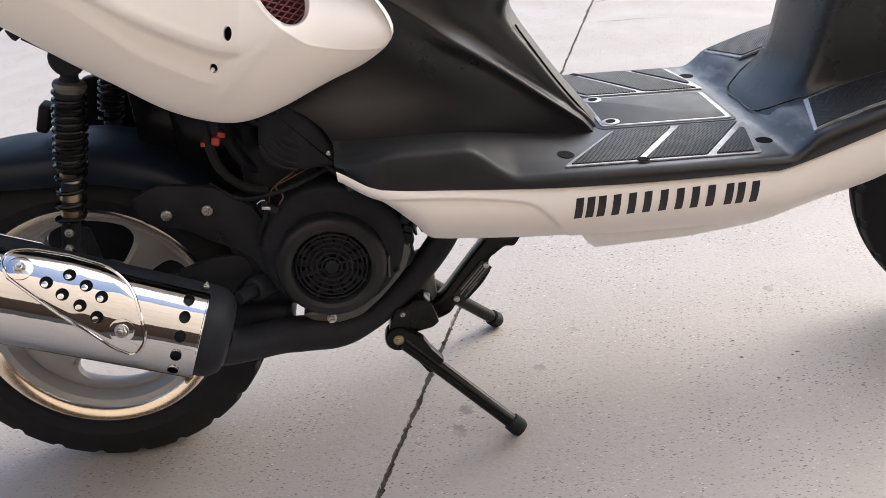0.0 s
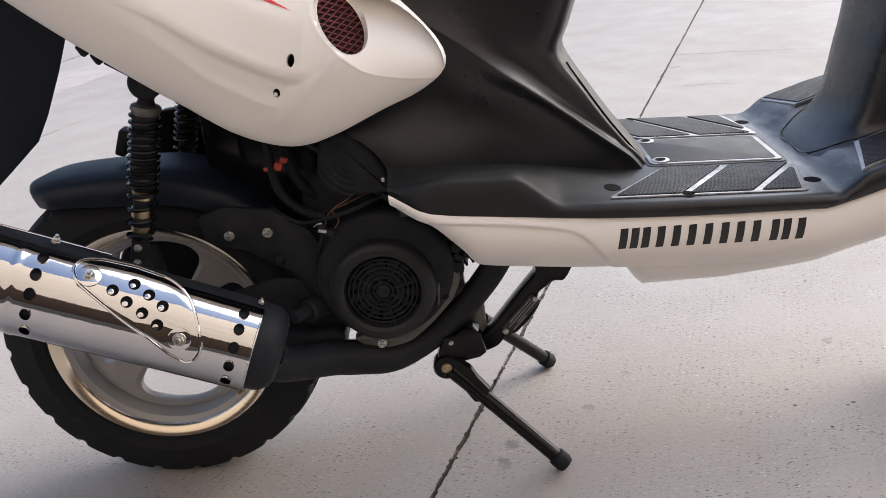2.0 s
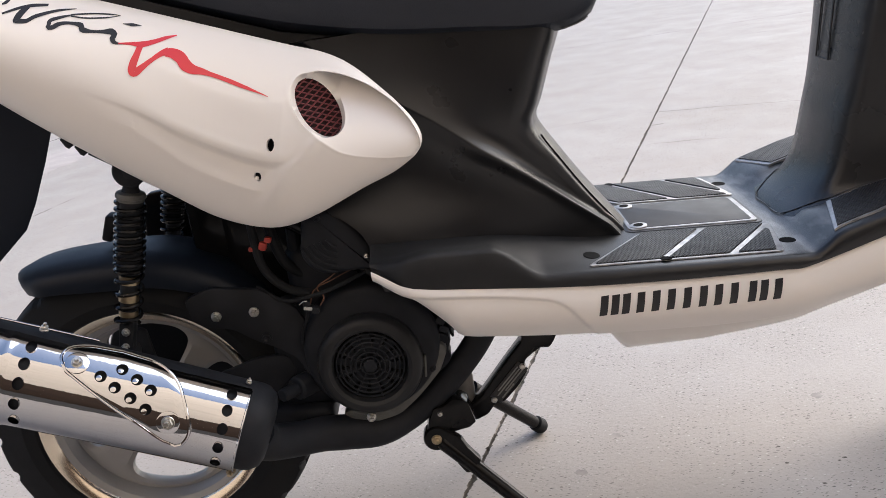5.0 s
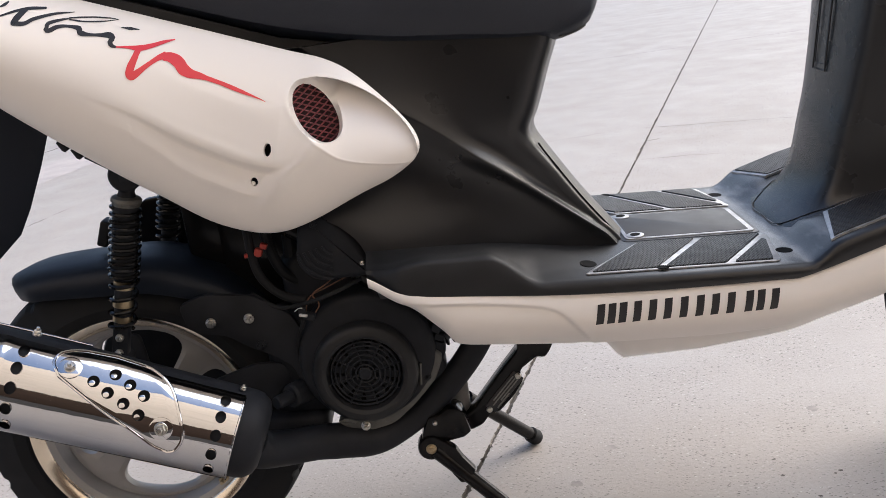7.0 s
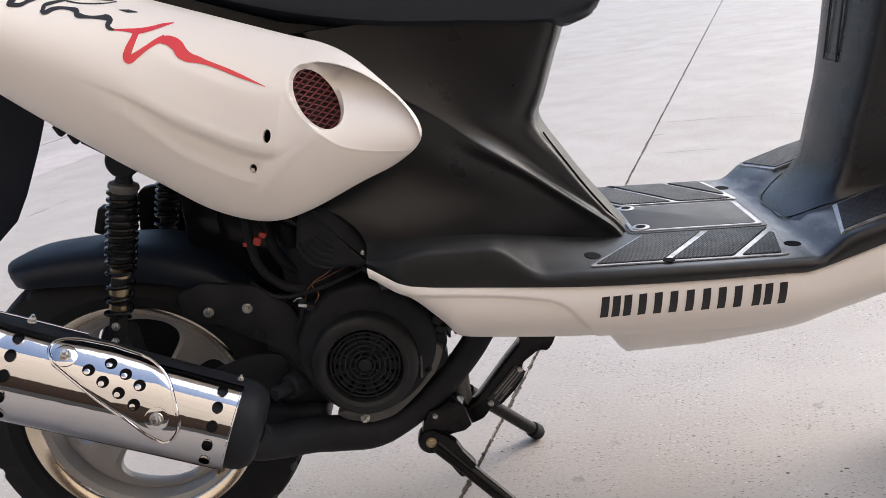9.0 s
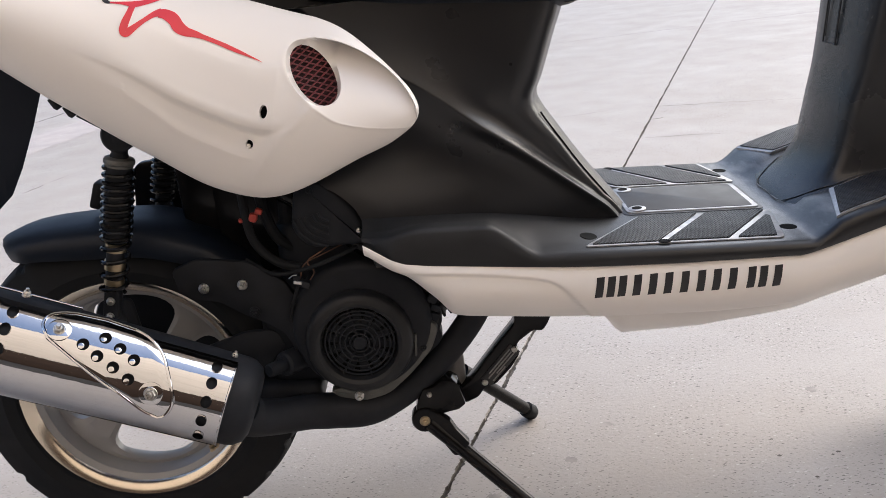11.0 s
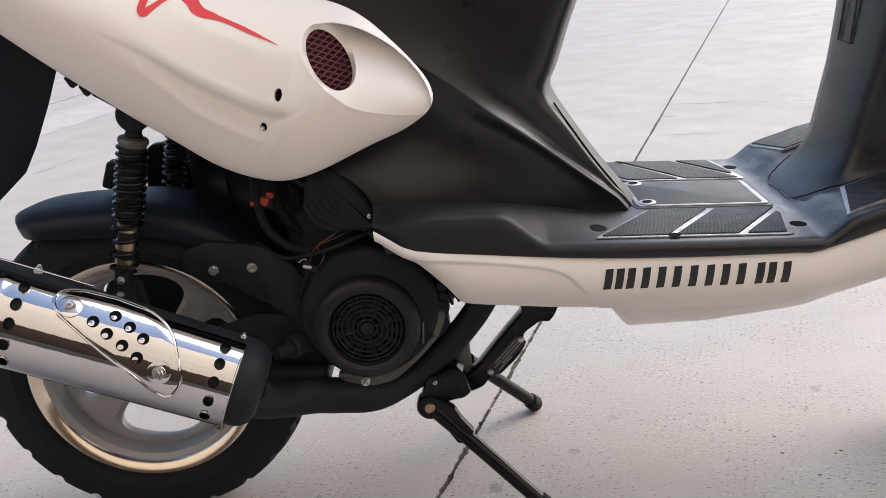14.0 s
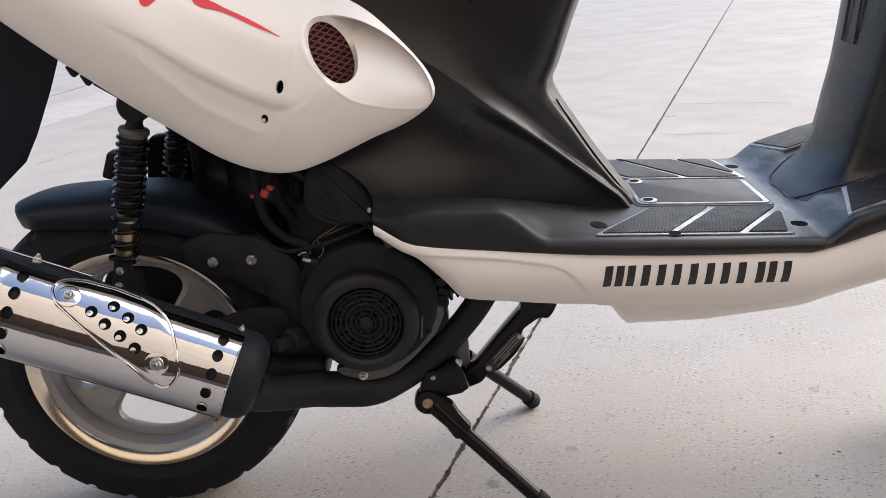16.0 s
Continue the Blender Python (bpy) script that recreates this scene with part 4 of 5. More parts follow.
def deck_plate(outline, h0, h1, inset=0.0015):
    """A flat mat on the deck: outline (x, y), from height h0 to h1 above the board, with a small chamfer."""
    n = len(outline)
    c = np.mean(np.array(outline), axis=0)
    small = [tuple(np.array(p) + (c - np.array(p)) / np.linalg.norm(c - np.array(p)) * inset) for p in outline]
    return loft([on_deck(outline, h0), on_deck(outline, h1 - 0.0008), on_deck(small, h1)])


def rounded(outline, r=0.006, n=5):
    """An outline with its corners rounded."""
    out = []
    m = len(outline)
    for i in range(m):
        p, a, b = Vector(outline[i]), Vector(outline[i - 1]), Vector(outline[(i + 1) % m])
        k = min(r, (a - p).length * 0.45, (b - p).length * 0.45)
        s, e = p + (a - p).normalized() * k, p + (b - p).normalized() * k
        for u in np.linspace(0, 1, n):
            q = s * (1 - u) ** 2 + p * 2 * u * (1 - u) + e * u * u
            out.append((q.x, q.y))
    return out


deck_tree = BVHTree.FromPolygons([v.co for v in deck.data.vertices], [tuple(p.vertices) for p in deck.data.polygons])


def build_mats():
    for s in (-1, 1):
        mat = new("foot_mat")
        mat.parent = deck
        mat["label"] = "knurled black rubber foot mat with worn metallic edging"
        side = lambda pts: [(x, s * y) for x, y in pts]
        part("mat_edging", deck_plate(rounded(side([(0.672, 0.202), (0.766, 0.081), (0.953, 0.081), (0.931, 0.202)]), 0.008), 0.0, 0.0022), mat_edge, mat)
        for piece in ([(0.683, 0.1985), (0.770, 0.0835), (0.849, 0.0835), (0.768, 0.1985)], [(0.779, 0.1985), (0.861, 0.0835), (0.943, 0.0835), (0.860, 0.1985)], [(0.871, 0.1985), (0.938, 0.107), (0.942, 0.113), (0.922, 0.1985)]):
            part("mat_tread", deck_plate(rounded(side(piece), 0.003, 3), 0.0005, 0.0042), mat_rubber, mat)
        for x, y in ((0.684, 0.164), (0.951, 0.157), (0.776, 0.198)):
            hit = deck_tree.ray_cast(V(x, s * y, 1), V(0, 0, -1))
            at = hit[0] + hit[1] * (0.0030 if x == 0.776 else 0.0)
            r = 0.66 if x == 0.776 else 0.92
            # flat disc, its black paints the shade of a recessed cup
            part("screw_cup", turned([(-0.0003, 0.0125 * r), (0.0003, 0.0125 * r), (0.0006, 0.0118 * r), (0.0005, 0.0105 * r), (0.0005, 0.001)], at, hit[1], 28), hole_black, mat)
    lid = new("centre_lid")
    lid.parent = deck
    lid["label"] = "smooth black hatch with a bright worn border"
    box = lambda x0, x1, y: [(x0, -y), (x1, -y), (x1, y), (x0, y)]
    part("lid_border", deck_plate(rounded(box(0.756, 0.944, 0.0650), 0.010), 0.0, 0.0034), mat_edge, lid)
    part("lid_gap", deck_plate(rounded(box(0.750, 0.950, 0.0705), 0.012), 0.0, 0.0012), black_print, lid)
    part("lid_plate", deck_plate(rounded(box(0.7610, 0.9365, 0.0612), 0.008), 0.001, 0.0040), smooth_black, lid)
    for y in (-0.052, 0.052):
        at = (0.772, y, deck_z(0.772) + 0.0042)
        part("lid_boss", turned([(-0.002, 0.0128), (0.0006, 0.0128), (0.0012, 0.0118), (0.0012, 0.002)], at, (0, 0, 1), 24), mat_edge, lid)
        # black disc painted as the dark of the screw recess
        part("lid_screw", turned([(0.0, 0.0072), (0.0016, 0.0072), (0.0017, 0.003)], at, (0, 0, 1), 24), hole_black, lid)
    # sloping toe mats
    for s in (-1, 1):
        toe = new("toe_mat")
        toe.parent = deck
        toe["label"] = "sloping knurled toe mat"
        up = lambda x, y, h: (x, s * y, deck_top(x) + h)
        for nm, mt, pts, h in (("toe_edging", mat_edge, [(0.996, 0.2045), (1.022, 0.114), (1.178, 0.114), (1.178, 0.2045)], 0.0026), ("toe_tread", mat_rubber, [(1.0010, 0.2015), (1.0272, 0.1180), (1.178, 0.1180), (1.178, 0.2015)], 0.0040)):
            n = 32
            rows = []
            for i in range(n + 1):
                u = i / n
                a = (pts[0][0] * (1 - u) + pts[3][0] * u, pts[0][1])
                b = (pts[1][0] * (1 - u) + pts[2][0] * u, pts[1][1])
                rows.append([up(*a, -0.002), up(*a, h), up(*b, h), up(*b, -0.002)])
            part(nm, loft(rows), mt, toe)


build_mats()


# -- white side panels and belly --
under = smooth_line([(0.38, 0.4700), (0.3957, 0.4613), (0.4108, 0.4502), (0.430, 0.4385), (0.4415, 0.4312), (0.4515, 0.421), (0.4625, 0.408), (0.480, 0.386), (0.489, 0.372), (0.503, 0.3615), (0.557, 0.353), (0.632, 0.343), (0.688, 0.338), (0.78, 0.331), (0.857, 0.326), (0.947, 0.327), (1.006, 0.340), (1.056, 0.349), (1.106, 0.363), (1.2, 0.405)])
recess = smooth_line([(0.38, 0.450), (0.444, 0.4397), (0.494, 0.4338), (0.545, 0.4265), (0.5723, 0.4216), (0.61, 0.4136), (0.629, 0.4056), (0.6424, 0.3938), (0.657, 0.3726), (0.685, 0.330), (0.72, 0.30), (1.2, 0.1)])


def side_point(u, v, s=-1):
    x = 0.390 + (1.2 - 0.390) * u
    zt, zu = white_top(x), under(x)
    v = max(0.0, min(1.0, v))
    if v < 0.8:
        w = v / 0.8
        z = zt + (zu - zt) * w
        k = min(1.0, (zt - zu) / 0.085)
        y = 0.214 + (0.014 * math.sin(math.pi * min(1, w * 0.9 + 0.05)) - 0.026 * w ** 2.2) * k + 0.004 * (1 - k)
        y -= 0.012 * step(0.44, 0.388, x)
        y -= 0.0045 * step(0.0, 0.005, recess(x) - z)
    else:
        w = (v - 0.8) / 0.2
        z = zu - 0.004 * math.sin(math.pi / 2 * w)
        k = min(1.0, (zt - zu) / 0.085)
        y = 0.214 + (0.014 * math.sin(math.pi * 0.95) - 0.026) * k + 0.004 * (1 - k) - 0.0045 * step(0.0, 0.008, recess(x) - zu) - 0.012 * step(0.44, 0.388, x) - 0.10 * w
    return x, s * y, z


for s in (-1, 1):
    panel = part("side_panel", grid_with_holes(200, 60, lambda u, v: side_point(u, v, s)), white_paint, scooter, "white plastic footboard side panel with dark lettering bars", angle=50)
    if s == -1:
        geo = [tuple(v.co) for v in panel.data.vertices], [tuple(p.vertices) for p in panel.data.polygons]
        side_tree = BVHTree.FromPolygons([Vector(p) for p in geo[0]], geo[1])
        near_panel = panel
    belly = []
    for x in np.linspace(0.690, 1.12, 44):
        zt = under(x) + 0.002
        zb = float(np.interp(x, [0.69, 0.726, 0.844, 0.965, 1.12], [0.326, 0.272, 0.269, 0.283, 0.33]))
        belly.append([(x, s * 0.183, zt), (x, s * 0.180, zt - 0.006), (x + 0.0, s * 0.150, zt * 0.45 + zb * 0.55 - 0.004), (x, s * 0.105, zb), (x, s * 0.095, zb - 0.001), (x, 0.0, zb - 0.001), (x, 0.0, zt)])
    part("belly_pan", loft(belly), white_paint, scooter, "white plastic belly pan", angle=45)


def build_letter_bars():
    """Plain slanted bars in the size and place of the lettering."""
    starts = [0.6785, 0.7265, 0.7665, 0.8085, 0.8490, 0.8690, 0.9065]
    groups = [(0, 0.0145, 0.029), (0, 0.020), (0, 0.021), (0, 0.020), (0,), (0.004, 0.019), (0, )]
    for x0, bars in zip(starts, groups):
        for dx in bars:
            rows = []
            for q in range(6):
                v = q / 5
                zb = 0.3775 - 0.051 * (x0 + dx - 0.677)
                z = zb + 0.028 * v
                xa = x0 + dx + 0.005 * v
                rows.append([on_side(side_tree, xa - 0.0008 + 0.0102 * k, z, 0.0006) for k in (0, 0.5, 1)])
            part("letter_bar", loft(rows, False), black_print, near_panel)


build_letter_bars()


# -- leg shield --
def build_leg_shield():
    rear = smooth_line([(0.395, 0.966), (0.424, 0.975), (0.436, 0.990), (0.455, 1.012), (0.49, 1.034), (0.56, 1.052), (0.615, 1.065), (0.73, 1.083), (0.90, 1.10)])
    rings = []
    for z in np.linspace(0.405, 0.90, 60):
        xr = rear(z)
        w = 0.080 + 0.033 * step(0.465, 0.415, z) + 0.02 * step(0.5, 0.8, z)
        f = 0.16
        half = [(xr, -w * 0.0), (xr + 0.001, -w * 0.45), (xr + 0.005, -w * 0.74), (xr + 0.011, -w * 0.90), (xr + 0.016, -w * 0.965), (xr + 0.024, -w * 1.0), (xr + 0.05, -w * 1.06), (xr + 0.09, -w * 1.14), (xr + f, -w * 1.25), (xr + f + 0.12, -w * 1.4)]
        rings.append([(x, y * 1.22, z) for x, y in half] + [(x, -y, z) for x, y in half[::-1]][:-1])
    shield = part("leg_shield", loft(rings), grey_plastic, scooter, "dark grey plastic inner leg shield", angle=60)
    # dark seam where the shield meets the footboard
    seam = []
    for fx, fy in ((0.075, -1.11), (0.05, -1.06), (0.024, -1.0), (0.011, -0.90), (0.001, -0.45), (0, 0), (0.001, 0.45), (0.011, 0.90), (0.024, 1.0), (0.05, 1.06), (0.075, 1.11)):
        z = 0.425
        for _ in range(12):
            z = 0.5 * z + 0.5 * deck_top(rear(z) + fx)
        w = 0.080 + 0.033 * step(0.465, 0.415, z) + 0.02 * step(0.5, 0.8, z)
        seam.append((rear(z) + fx - 0.0005, w * fy * (1.22 if fy < 0 else 1.0), z + 0.0006))
    part("base_seam", pipe(seam, 0.0008, 60, 6), black_print, shield)
    # slot cover on the rear face
    frame_pts = [(rear(z) - 0.0012, y, z) for y, z in ((-0.020, 0.632), (0.022, 0.632), (0.022, 0.80), (-0.020, 0.80), (-0.020, 0.632))]
    part("slot_frame", tube(frame_pts, 0.0013, 6), black_print, shield)
    inner = [(rear(z) - 0.001, y, z) for y, z in ((-0.016, 0.640), (0.018, 0.640), (0.018, 0.792), (-0.016, 0.792), (-0.016, 0.640))]
    part("slot_line", tube(inner, 0.0009, 6), grey_plastic, shield)


build_leg_shield()


# -- fork, front mudguard and apron --
def build_front():
    prof = [(-0.066, -0.045), (-0.066, -0.012), (-0.05, 0.006), (0, 0.012), (0.05, 0.006), (0.066, -0.012), (0.066, -0.045)]
    turn = Matrix.Translation((1.437, 0, 0.243)) @ Matrix.Rotation(radians(-14), 4, 'Z')
    rings = []
    for a in np.linspace(radians(10), radians(128), 28):
        d = V(math.cos(a), 0, math.sin(a))
        out = [d * (0.268 + h) + V(0, y, 0) for y, h in prof]
        rings.append([turn @ p for p in out + [d * (0.265 + h) + V(0, y * 0.95, 0) for y, h in prof[::-1]]])
    part("front_mudguard", loft(rings), white_paint, scooter, "white plastic front mudguard", angle=60)
    fork = new("front_fork")
    fork.parent = scooter
    for s in (-1, 1):
        part("fork_leg", tube([turn @ V(0, s * 0.085, 0), turn @ V(-0.05, s * 0.085, 0.16), V(1.33, s * 0.07, 0.62)], [0.019, 0.019, 0.016], 18), frame_black, fork)
    part("steering_tube", tube([V(1.33, 0, 0.60), V(1.25, 0, 0.92)], 0.022, 18), frame_black, fork)
    part("fork_yoke", rbox((0.05, 0.19, 0.03), pose(1.33, 0, 0.61), 0.008), frame_black, fork)
    rings = []
    for z in np.linspace(0.46, 0.93, 26):
        nose, w = 1.50 - 0.30 * (z - 0.46) + 0.05 * math.sin(math.pi * (z - 0.46) / 0.47), 0.16 + 0.05 * step(0.46, 0.7, z)
        half = [(nose, 0.0), (nose - 0.02, -w * 0.45), (nose - 0.07, -w * 0.8), (nose - 0.15, -w), (1.24, -w)]
        ring = [(x, y, z) for x, y in half] + [(x, -y, z) for x, y in half[:0:-1]]
        rings.append(ring)
    part("front_apron", loft(rings), white_paint, scooter, "white plastic front apron", angle=50)


build_front()


# -- rear flap --
def build_rear_flap():
    rows = []
    for x, z, w in ((-0.034, 0.735, 0.02), (-0.055, 0.688, 0.02), (-0.072, 0.652, 0.02), (-0.104, 0.592, 0.02), (-0.128, 0.555, 0.02), (-0.186, 0.509, 0.02), (-0.25, 0.46, 0.02)):
        rows.append([(x, 0, z), (x - 0.02, 0.4 * w, z), (x - 0.20, w * 4, z + 0.12), (x - 0.20, -1.5 * w, z + 0.12), (x - 0.02, -0.3 * w, z)])
    part("rear_flap", loft(rows), matt_plastic, scooter, "black plastic rear splash guard", angle=40)


build_rear_flap()


# -- exhaust --
MA, MB = V(0.192, -0.202, 0.282), V(-0.150, -0.202, 0.432)
m_ax = (MB - MA).normalized()
m_up = V(0, 0, 1) - m_ax * m_ax.z
m_up.normalize()
m_len = (MB - MA).length


def muffler_point(s, a, extra=0.0):
    """A place on the silencer: s along it (0 front, 1 rear), a degrees up from the outward side."""
    r = 0.0605 + 0.0055 * s + extra
    c = MA + m_ax * (m_len * s)
    return c + RIGHT * (r * math.cos(radians(a))) + m_up * (r * math.sin(radians(a)))


def build_exhaust():
    ex = new("exhaust")
    ex.parent = scooter
    ex["label"] = "chrome shielded exhaust silencer with black pipe"
    rings = []
    for s, k in ((-0.072, 0.40), (-0.068, 0.66), (-0.055, 0.84), (-0.025, 0.97), (0.0, 1.0), (0.2, 1.0), (0.5, 1.0), (0.8, 1.0), (1.0, 1.0), (1.06, 0.95), (1.09, 0.8)):
        c = MA + m_ax * (m_len * s)
        rings.append([c + (muffler_point(max(0, min(1, s)), a) - (MA + m_ax * (m_len * max(0, min(1, s))))) * k for a in range(0, 360, 8)])
    part("silencer", loft(rings), engine_black, ex, "black silencer body")
    A0, A1 = -84, 76
    fn = lambda u, v: muffler_point(0.03 + u * 0.95, A0 + (A1 - A0) * v, 0.0045 + 0.0011 * math.exp(-((0.03 + u * 0.95 - 0.868) / 0.013) ** 2))
    holes = []
    for s0 in (0.093, 0.795):
        for a in (60, 40, 19, -4, -28):
            holes.append(((s0 - 0.03) / 0.95, (a - A0) / (A1 - A0), 0.0195, 0.043))
    shield = grid_with_holes(120, 56, fn, holes, 0.0022)
    shade = part("heat_shield", shield, chrome, ex, "polished chrome heat shield with punched holes", angle=40)
    front = [muffler_point(0.03, a, 0.0045) for a in range(A0, A1 + 1, 6)]
    part("shield_edge", tube(front, 0.0014, 8), chrome, ex)
    # raised teardrop plate between the two bolts
    b1, b2 = (0.629, 53.0), (0.277, 13.4)
    ring = [(0.655, 42), (0.686, 55), (0.672, 68), (0.614, 76), (0.53, 79), (0.447, 79), (0.36, 74), (0.29, 60), (0.245, 40), (0.205, 14), (0.205, 0), (0.232, -10), (0.29, -7), (0.36, 3), (0.474, 17), (0.57, 30), (0.655, 42)]
    outline = [np.array([p[0] * m_len, p[1] * 0.00115]) for p in spline(ring, 72)[:-1]]
    to3 = lambda p, e: muffler_point(p[0] / m_len, p[1] / 0.00115, e + 0.062 * 0.12 * (1 / math.cos(radians(p[1] / 0.00115 - 34)) - 1))
    cen = np.mean(np.array(outline), axis=0)
    scaled = lambda f: [cen + (p - cen) * f for p in outline]
    rings = [[to3(p, 0.004) for p in outline], [to3(p, 0.0075) for p in outline], [to3(p, 0.0082) for p in scaled(0.96)]]
    for f in (0.75, 0.5, 0.25, 0.04):
        rings.append([to3(p, 0.0078) for p in scaled(f)])
    part("shield_plate", loft(rings), chrome, ex, "raised chrome plate", angle=50)
    wire = [to3(p, 0.0078) for p in outline]
    part("plate_bead", tube(wire + wire[:2], 0.0021, 8), chrome, ex)
    for n, (s, a) in enumerate((b1, b2)):
        at = to3((s * m_len, a * 0.00115), 0.008)
        ax = (at - muffler_point(s, a, 0.0)).normalized()
        part("shield_bolt", hex_bolt(at, ax, 0.0075 if n else 0.0065, 0.008), zinc, ex)
        part("shield_washer", turned([(0, 0.015), (0.0014, 0.015), (0.002, 0.0135)], at - ax * 0.001, ax, 28), chrome, ex)
    for s, a in ((0.539, 44.8), (0.478, 57.6), (0.482, 36.7), (0.419, 50.2), (0.421, 29.7), (0.363, 42.3), (0.362, 21.9)):
        at = to3((s * m_len, a * 0.00115), 0.0079)
        ax = (at - to3((s * m_len, a * 0.00115), -0.02)).normalized()
        # no opening here: a black disc on the plate paints the hole's shade
        part("hole_shade", turned([(-0.001, 0.0076), (0.0006, 0.0076), (0.0008, 0.0070), (0.0004, 0.0064), (0.0003, 0.0005)], at, ax, 24), hole_black, ex)
        # small chrome disc added low in each hole to make its glint
        down = (ax * m_up.dot(ax) - m_up).normalized()
        part("hole_glint", turned([(-0.0002, 0.0038), (0.0010, 0.0038), (0.0012, 0.0032)], at + m_ax * 0.0012 + down * 0.0030, ax, 18), chrome, ex)
    # clamp on top and small bracket bolts
    part("clamp", pipe([muffler_point(s, 98 - 14 * (s - 0.5), 0.006) for s in (0.60, 0.7, 0.78, 0.9, 1.05)], 0.0017), chrome, ex)
    part("clamp_bolt", hex_bolt(muffler_point(0.79, 90, 0.006), m_up, 0.0052, 0.006), zinc, ex)
    part("seam_bolt", hex_bolt(muffler_point(0.04, -78, 0.006), RIGHT, 0.006, 0.01), brass, ex)
    part("seam_bolt", hex_bolt(muffler_point(0.95, -70, 0.006), RIGHT, 0.006, 0.01), zinc, ex)
    part("mount_bolt", hex_bolt(muffler_point(0.05, 88, 0.004), m_up, 0.0036, 0.004), zinc, ex)
    # header pipe
    part("header_pipe", pipe([(0.190, -0.190, 0.262), (0.200, -0.172, 0.239), (0.232, -0.138, 0.2185), (0.27, -0.112, 0.2072), (0.30, -0.10, 0.1985), (0.36, -0.09, 0.1905), (0.415, -0.080, 0.210), (0.466, -0.072, 0.248), (0.511, -0.065, 0.295), (0.540, -0.05, 0.335), (0.556, -0.03, 0.368)], [0.029, 0.0262, 0.0255, 0.0268, 0.0258, 0.0205, 0.0190, 0.0195, 0.020, 0.020, 0.020], 56, 20), engine_black, ex, "black sooty exhaust header pipe")


build_exhaust()


# -- engine --
def build_engine():
    en = new("engine")
    en.parent = scooter
    en["label"] = "black air-cooled scooter engine with round fan cover"
    ax = (0, -1, 0)
    o = V(0.357, -0.085, 0.3115)       # fan hub
    so = V(0.357, -0.085, 0.322)       # middle of the shroud
    # crankcase and swing arm masses
    part("crankcase", join(
        rbox((0.24, 0.16, 0.17), pose(0.33, 0.0, 0.315, 0, 0, 0), 0.025, 3),
        rbox((0.17, 0.11, 0.075), pose(0.20, 0.09, 0.30, 0, 8, 0), 0.02, 3),
        rbox((0.15, 0.10, 0.12), pose(0.43, 0.0, 0.36, 0, -25, 0), 0.02, 3),
        rbox((0.16, 0.14, 0.12), pose(0.33, 0.0, 0.43), 0.03, 3)), engine_black, en)
    part("transmission_case", slab(rounded([(-0.10, 0.21), (-0.02, 0.185), (0.10, 0.19), (0.30, 0.20), (0.42, 0.26), (0.42, 0.38), (0.30, 0.42), (0.10, 0.42), (-0.02, 0.40), (-0.09, 0.34)], 0.05, 8), 0.075, 0.165, 0.012), engine_black, en)
    # shroud around the fan
    out = []
    for k in range(72):
        a = 2 * math.pi * k / 72
        r = 0.094 + 0.012 * max(0, math.sin(a - 0.2)) ** 2 + 0.012 * max(0, math.cos(a - 0.35)) ** 3
        out.append((so.x + r * math.cos(a), so.z + r * math.sin(a)))
    part("fan_shroud", slab(out, -0.03, -0.112, 0.012, seg=3), engine_black, en, angle=50)
    part("fan_cover", turned([(0.02, 0.0772), (0.036, 0.0765), (0.0425, 0.0745), (0.0455, 0.0715), (0.0485, 0.066), (0.049, 0.0605), (0.046, 0.0555), (0.040, 0.0530), (0.034, 0.0522), (0.0275, 0.0522)], o, ax, 72, False), fan_plastic, en, "scuffed black plastic fan cover", angle=32)
    for r in (0.0135, 0.021, 0.0285, 0.036, 0.043, 0.049):
        part("grille_ring", torus(o + V(0, -0.040, 0), ax, r, 0.0014, 48, 8), engine_black, en)
    for k in range(8):
        a = 2 * math.pi * k / 8 + 0.2
        d = V(math.cos(a), 0, math.sin(a))
        part("grille_bar", tube([o + V(0, -0.039, 0) + d * 0.008, o + V(0, -0.039, 0) + d * 0.0535], 0.0014, 8), engine_black, en)
    part("grille_boss", turned([(0.034, 0.010), (0.042, 0.010), (0.0435, 0.008)], o, ax, 24), engine_black, en)
    # black disc added behind the rings for the shade in the grille openings
    part("grille_shade", turned([(0.0272, 0.0526), (0.0288, 0.0526), (0.0288, 0.004)], o, ax, 48), hole_black, en)
    for k in range(14):
        turn = Matrix.Translation(o + V(0, -0.027, 0)) @ Matrix.Rotation(2 * math.pi * k / 14, 4, 'Y') @ Matrix.Translation((0, 0, 0.03))
        part("fan_blade", moved(rbox((0.012, 0.012, 0.036), pose(0, 0, 0), 0.001, 1), turn), engine_black, en)
    # cast lip under the shroud
    lip = [(0.300, 0.232), (0.318, 0.216), (0.345, 0.209), (0.385, 0.216), (0.42, 0.243), (0.455, 0.278), (0.470, 0.312), (0.458, 0.325), (0.41, 0.262), (0.375, 0.238), (0.345, 0.231), (0.315, 0.236)]
    part("case_rim", slab(rounded(lip, 0.012, 4), -0.085, -0.105, 0.003), cast_metal, en, "dirty cast aluminium case rim")
    part("case_bolt", hex_bolt((0.342, -0.106, 0.220), ax, 0.006, 0.006), zinc, en)
    part("case_bolt", hex_bolt((0.443, -0.106, 0.285), ax, 0.005, 0.006), engine_black, en)
    for x, z, h in ((0.465, 0.352, 0.012), (0.468, 0.338, 0.010), (0.465, 0.324, 0.014), (0.459, 0.304, 0.012)):
        part("shroud_clip", rbox((0.014, 0.014, h), pose(x, -0.088, z, 0, 25, 0), 0.001, 1), engine_black, en)
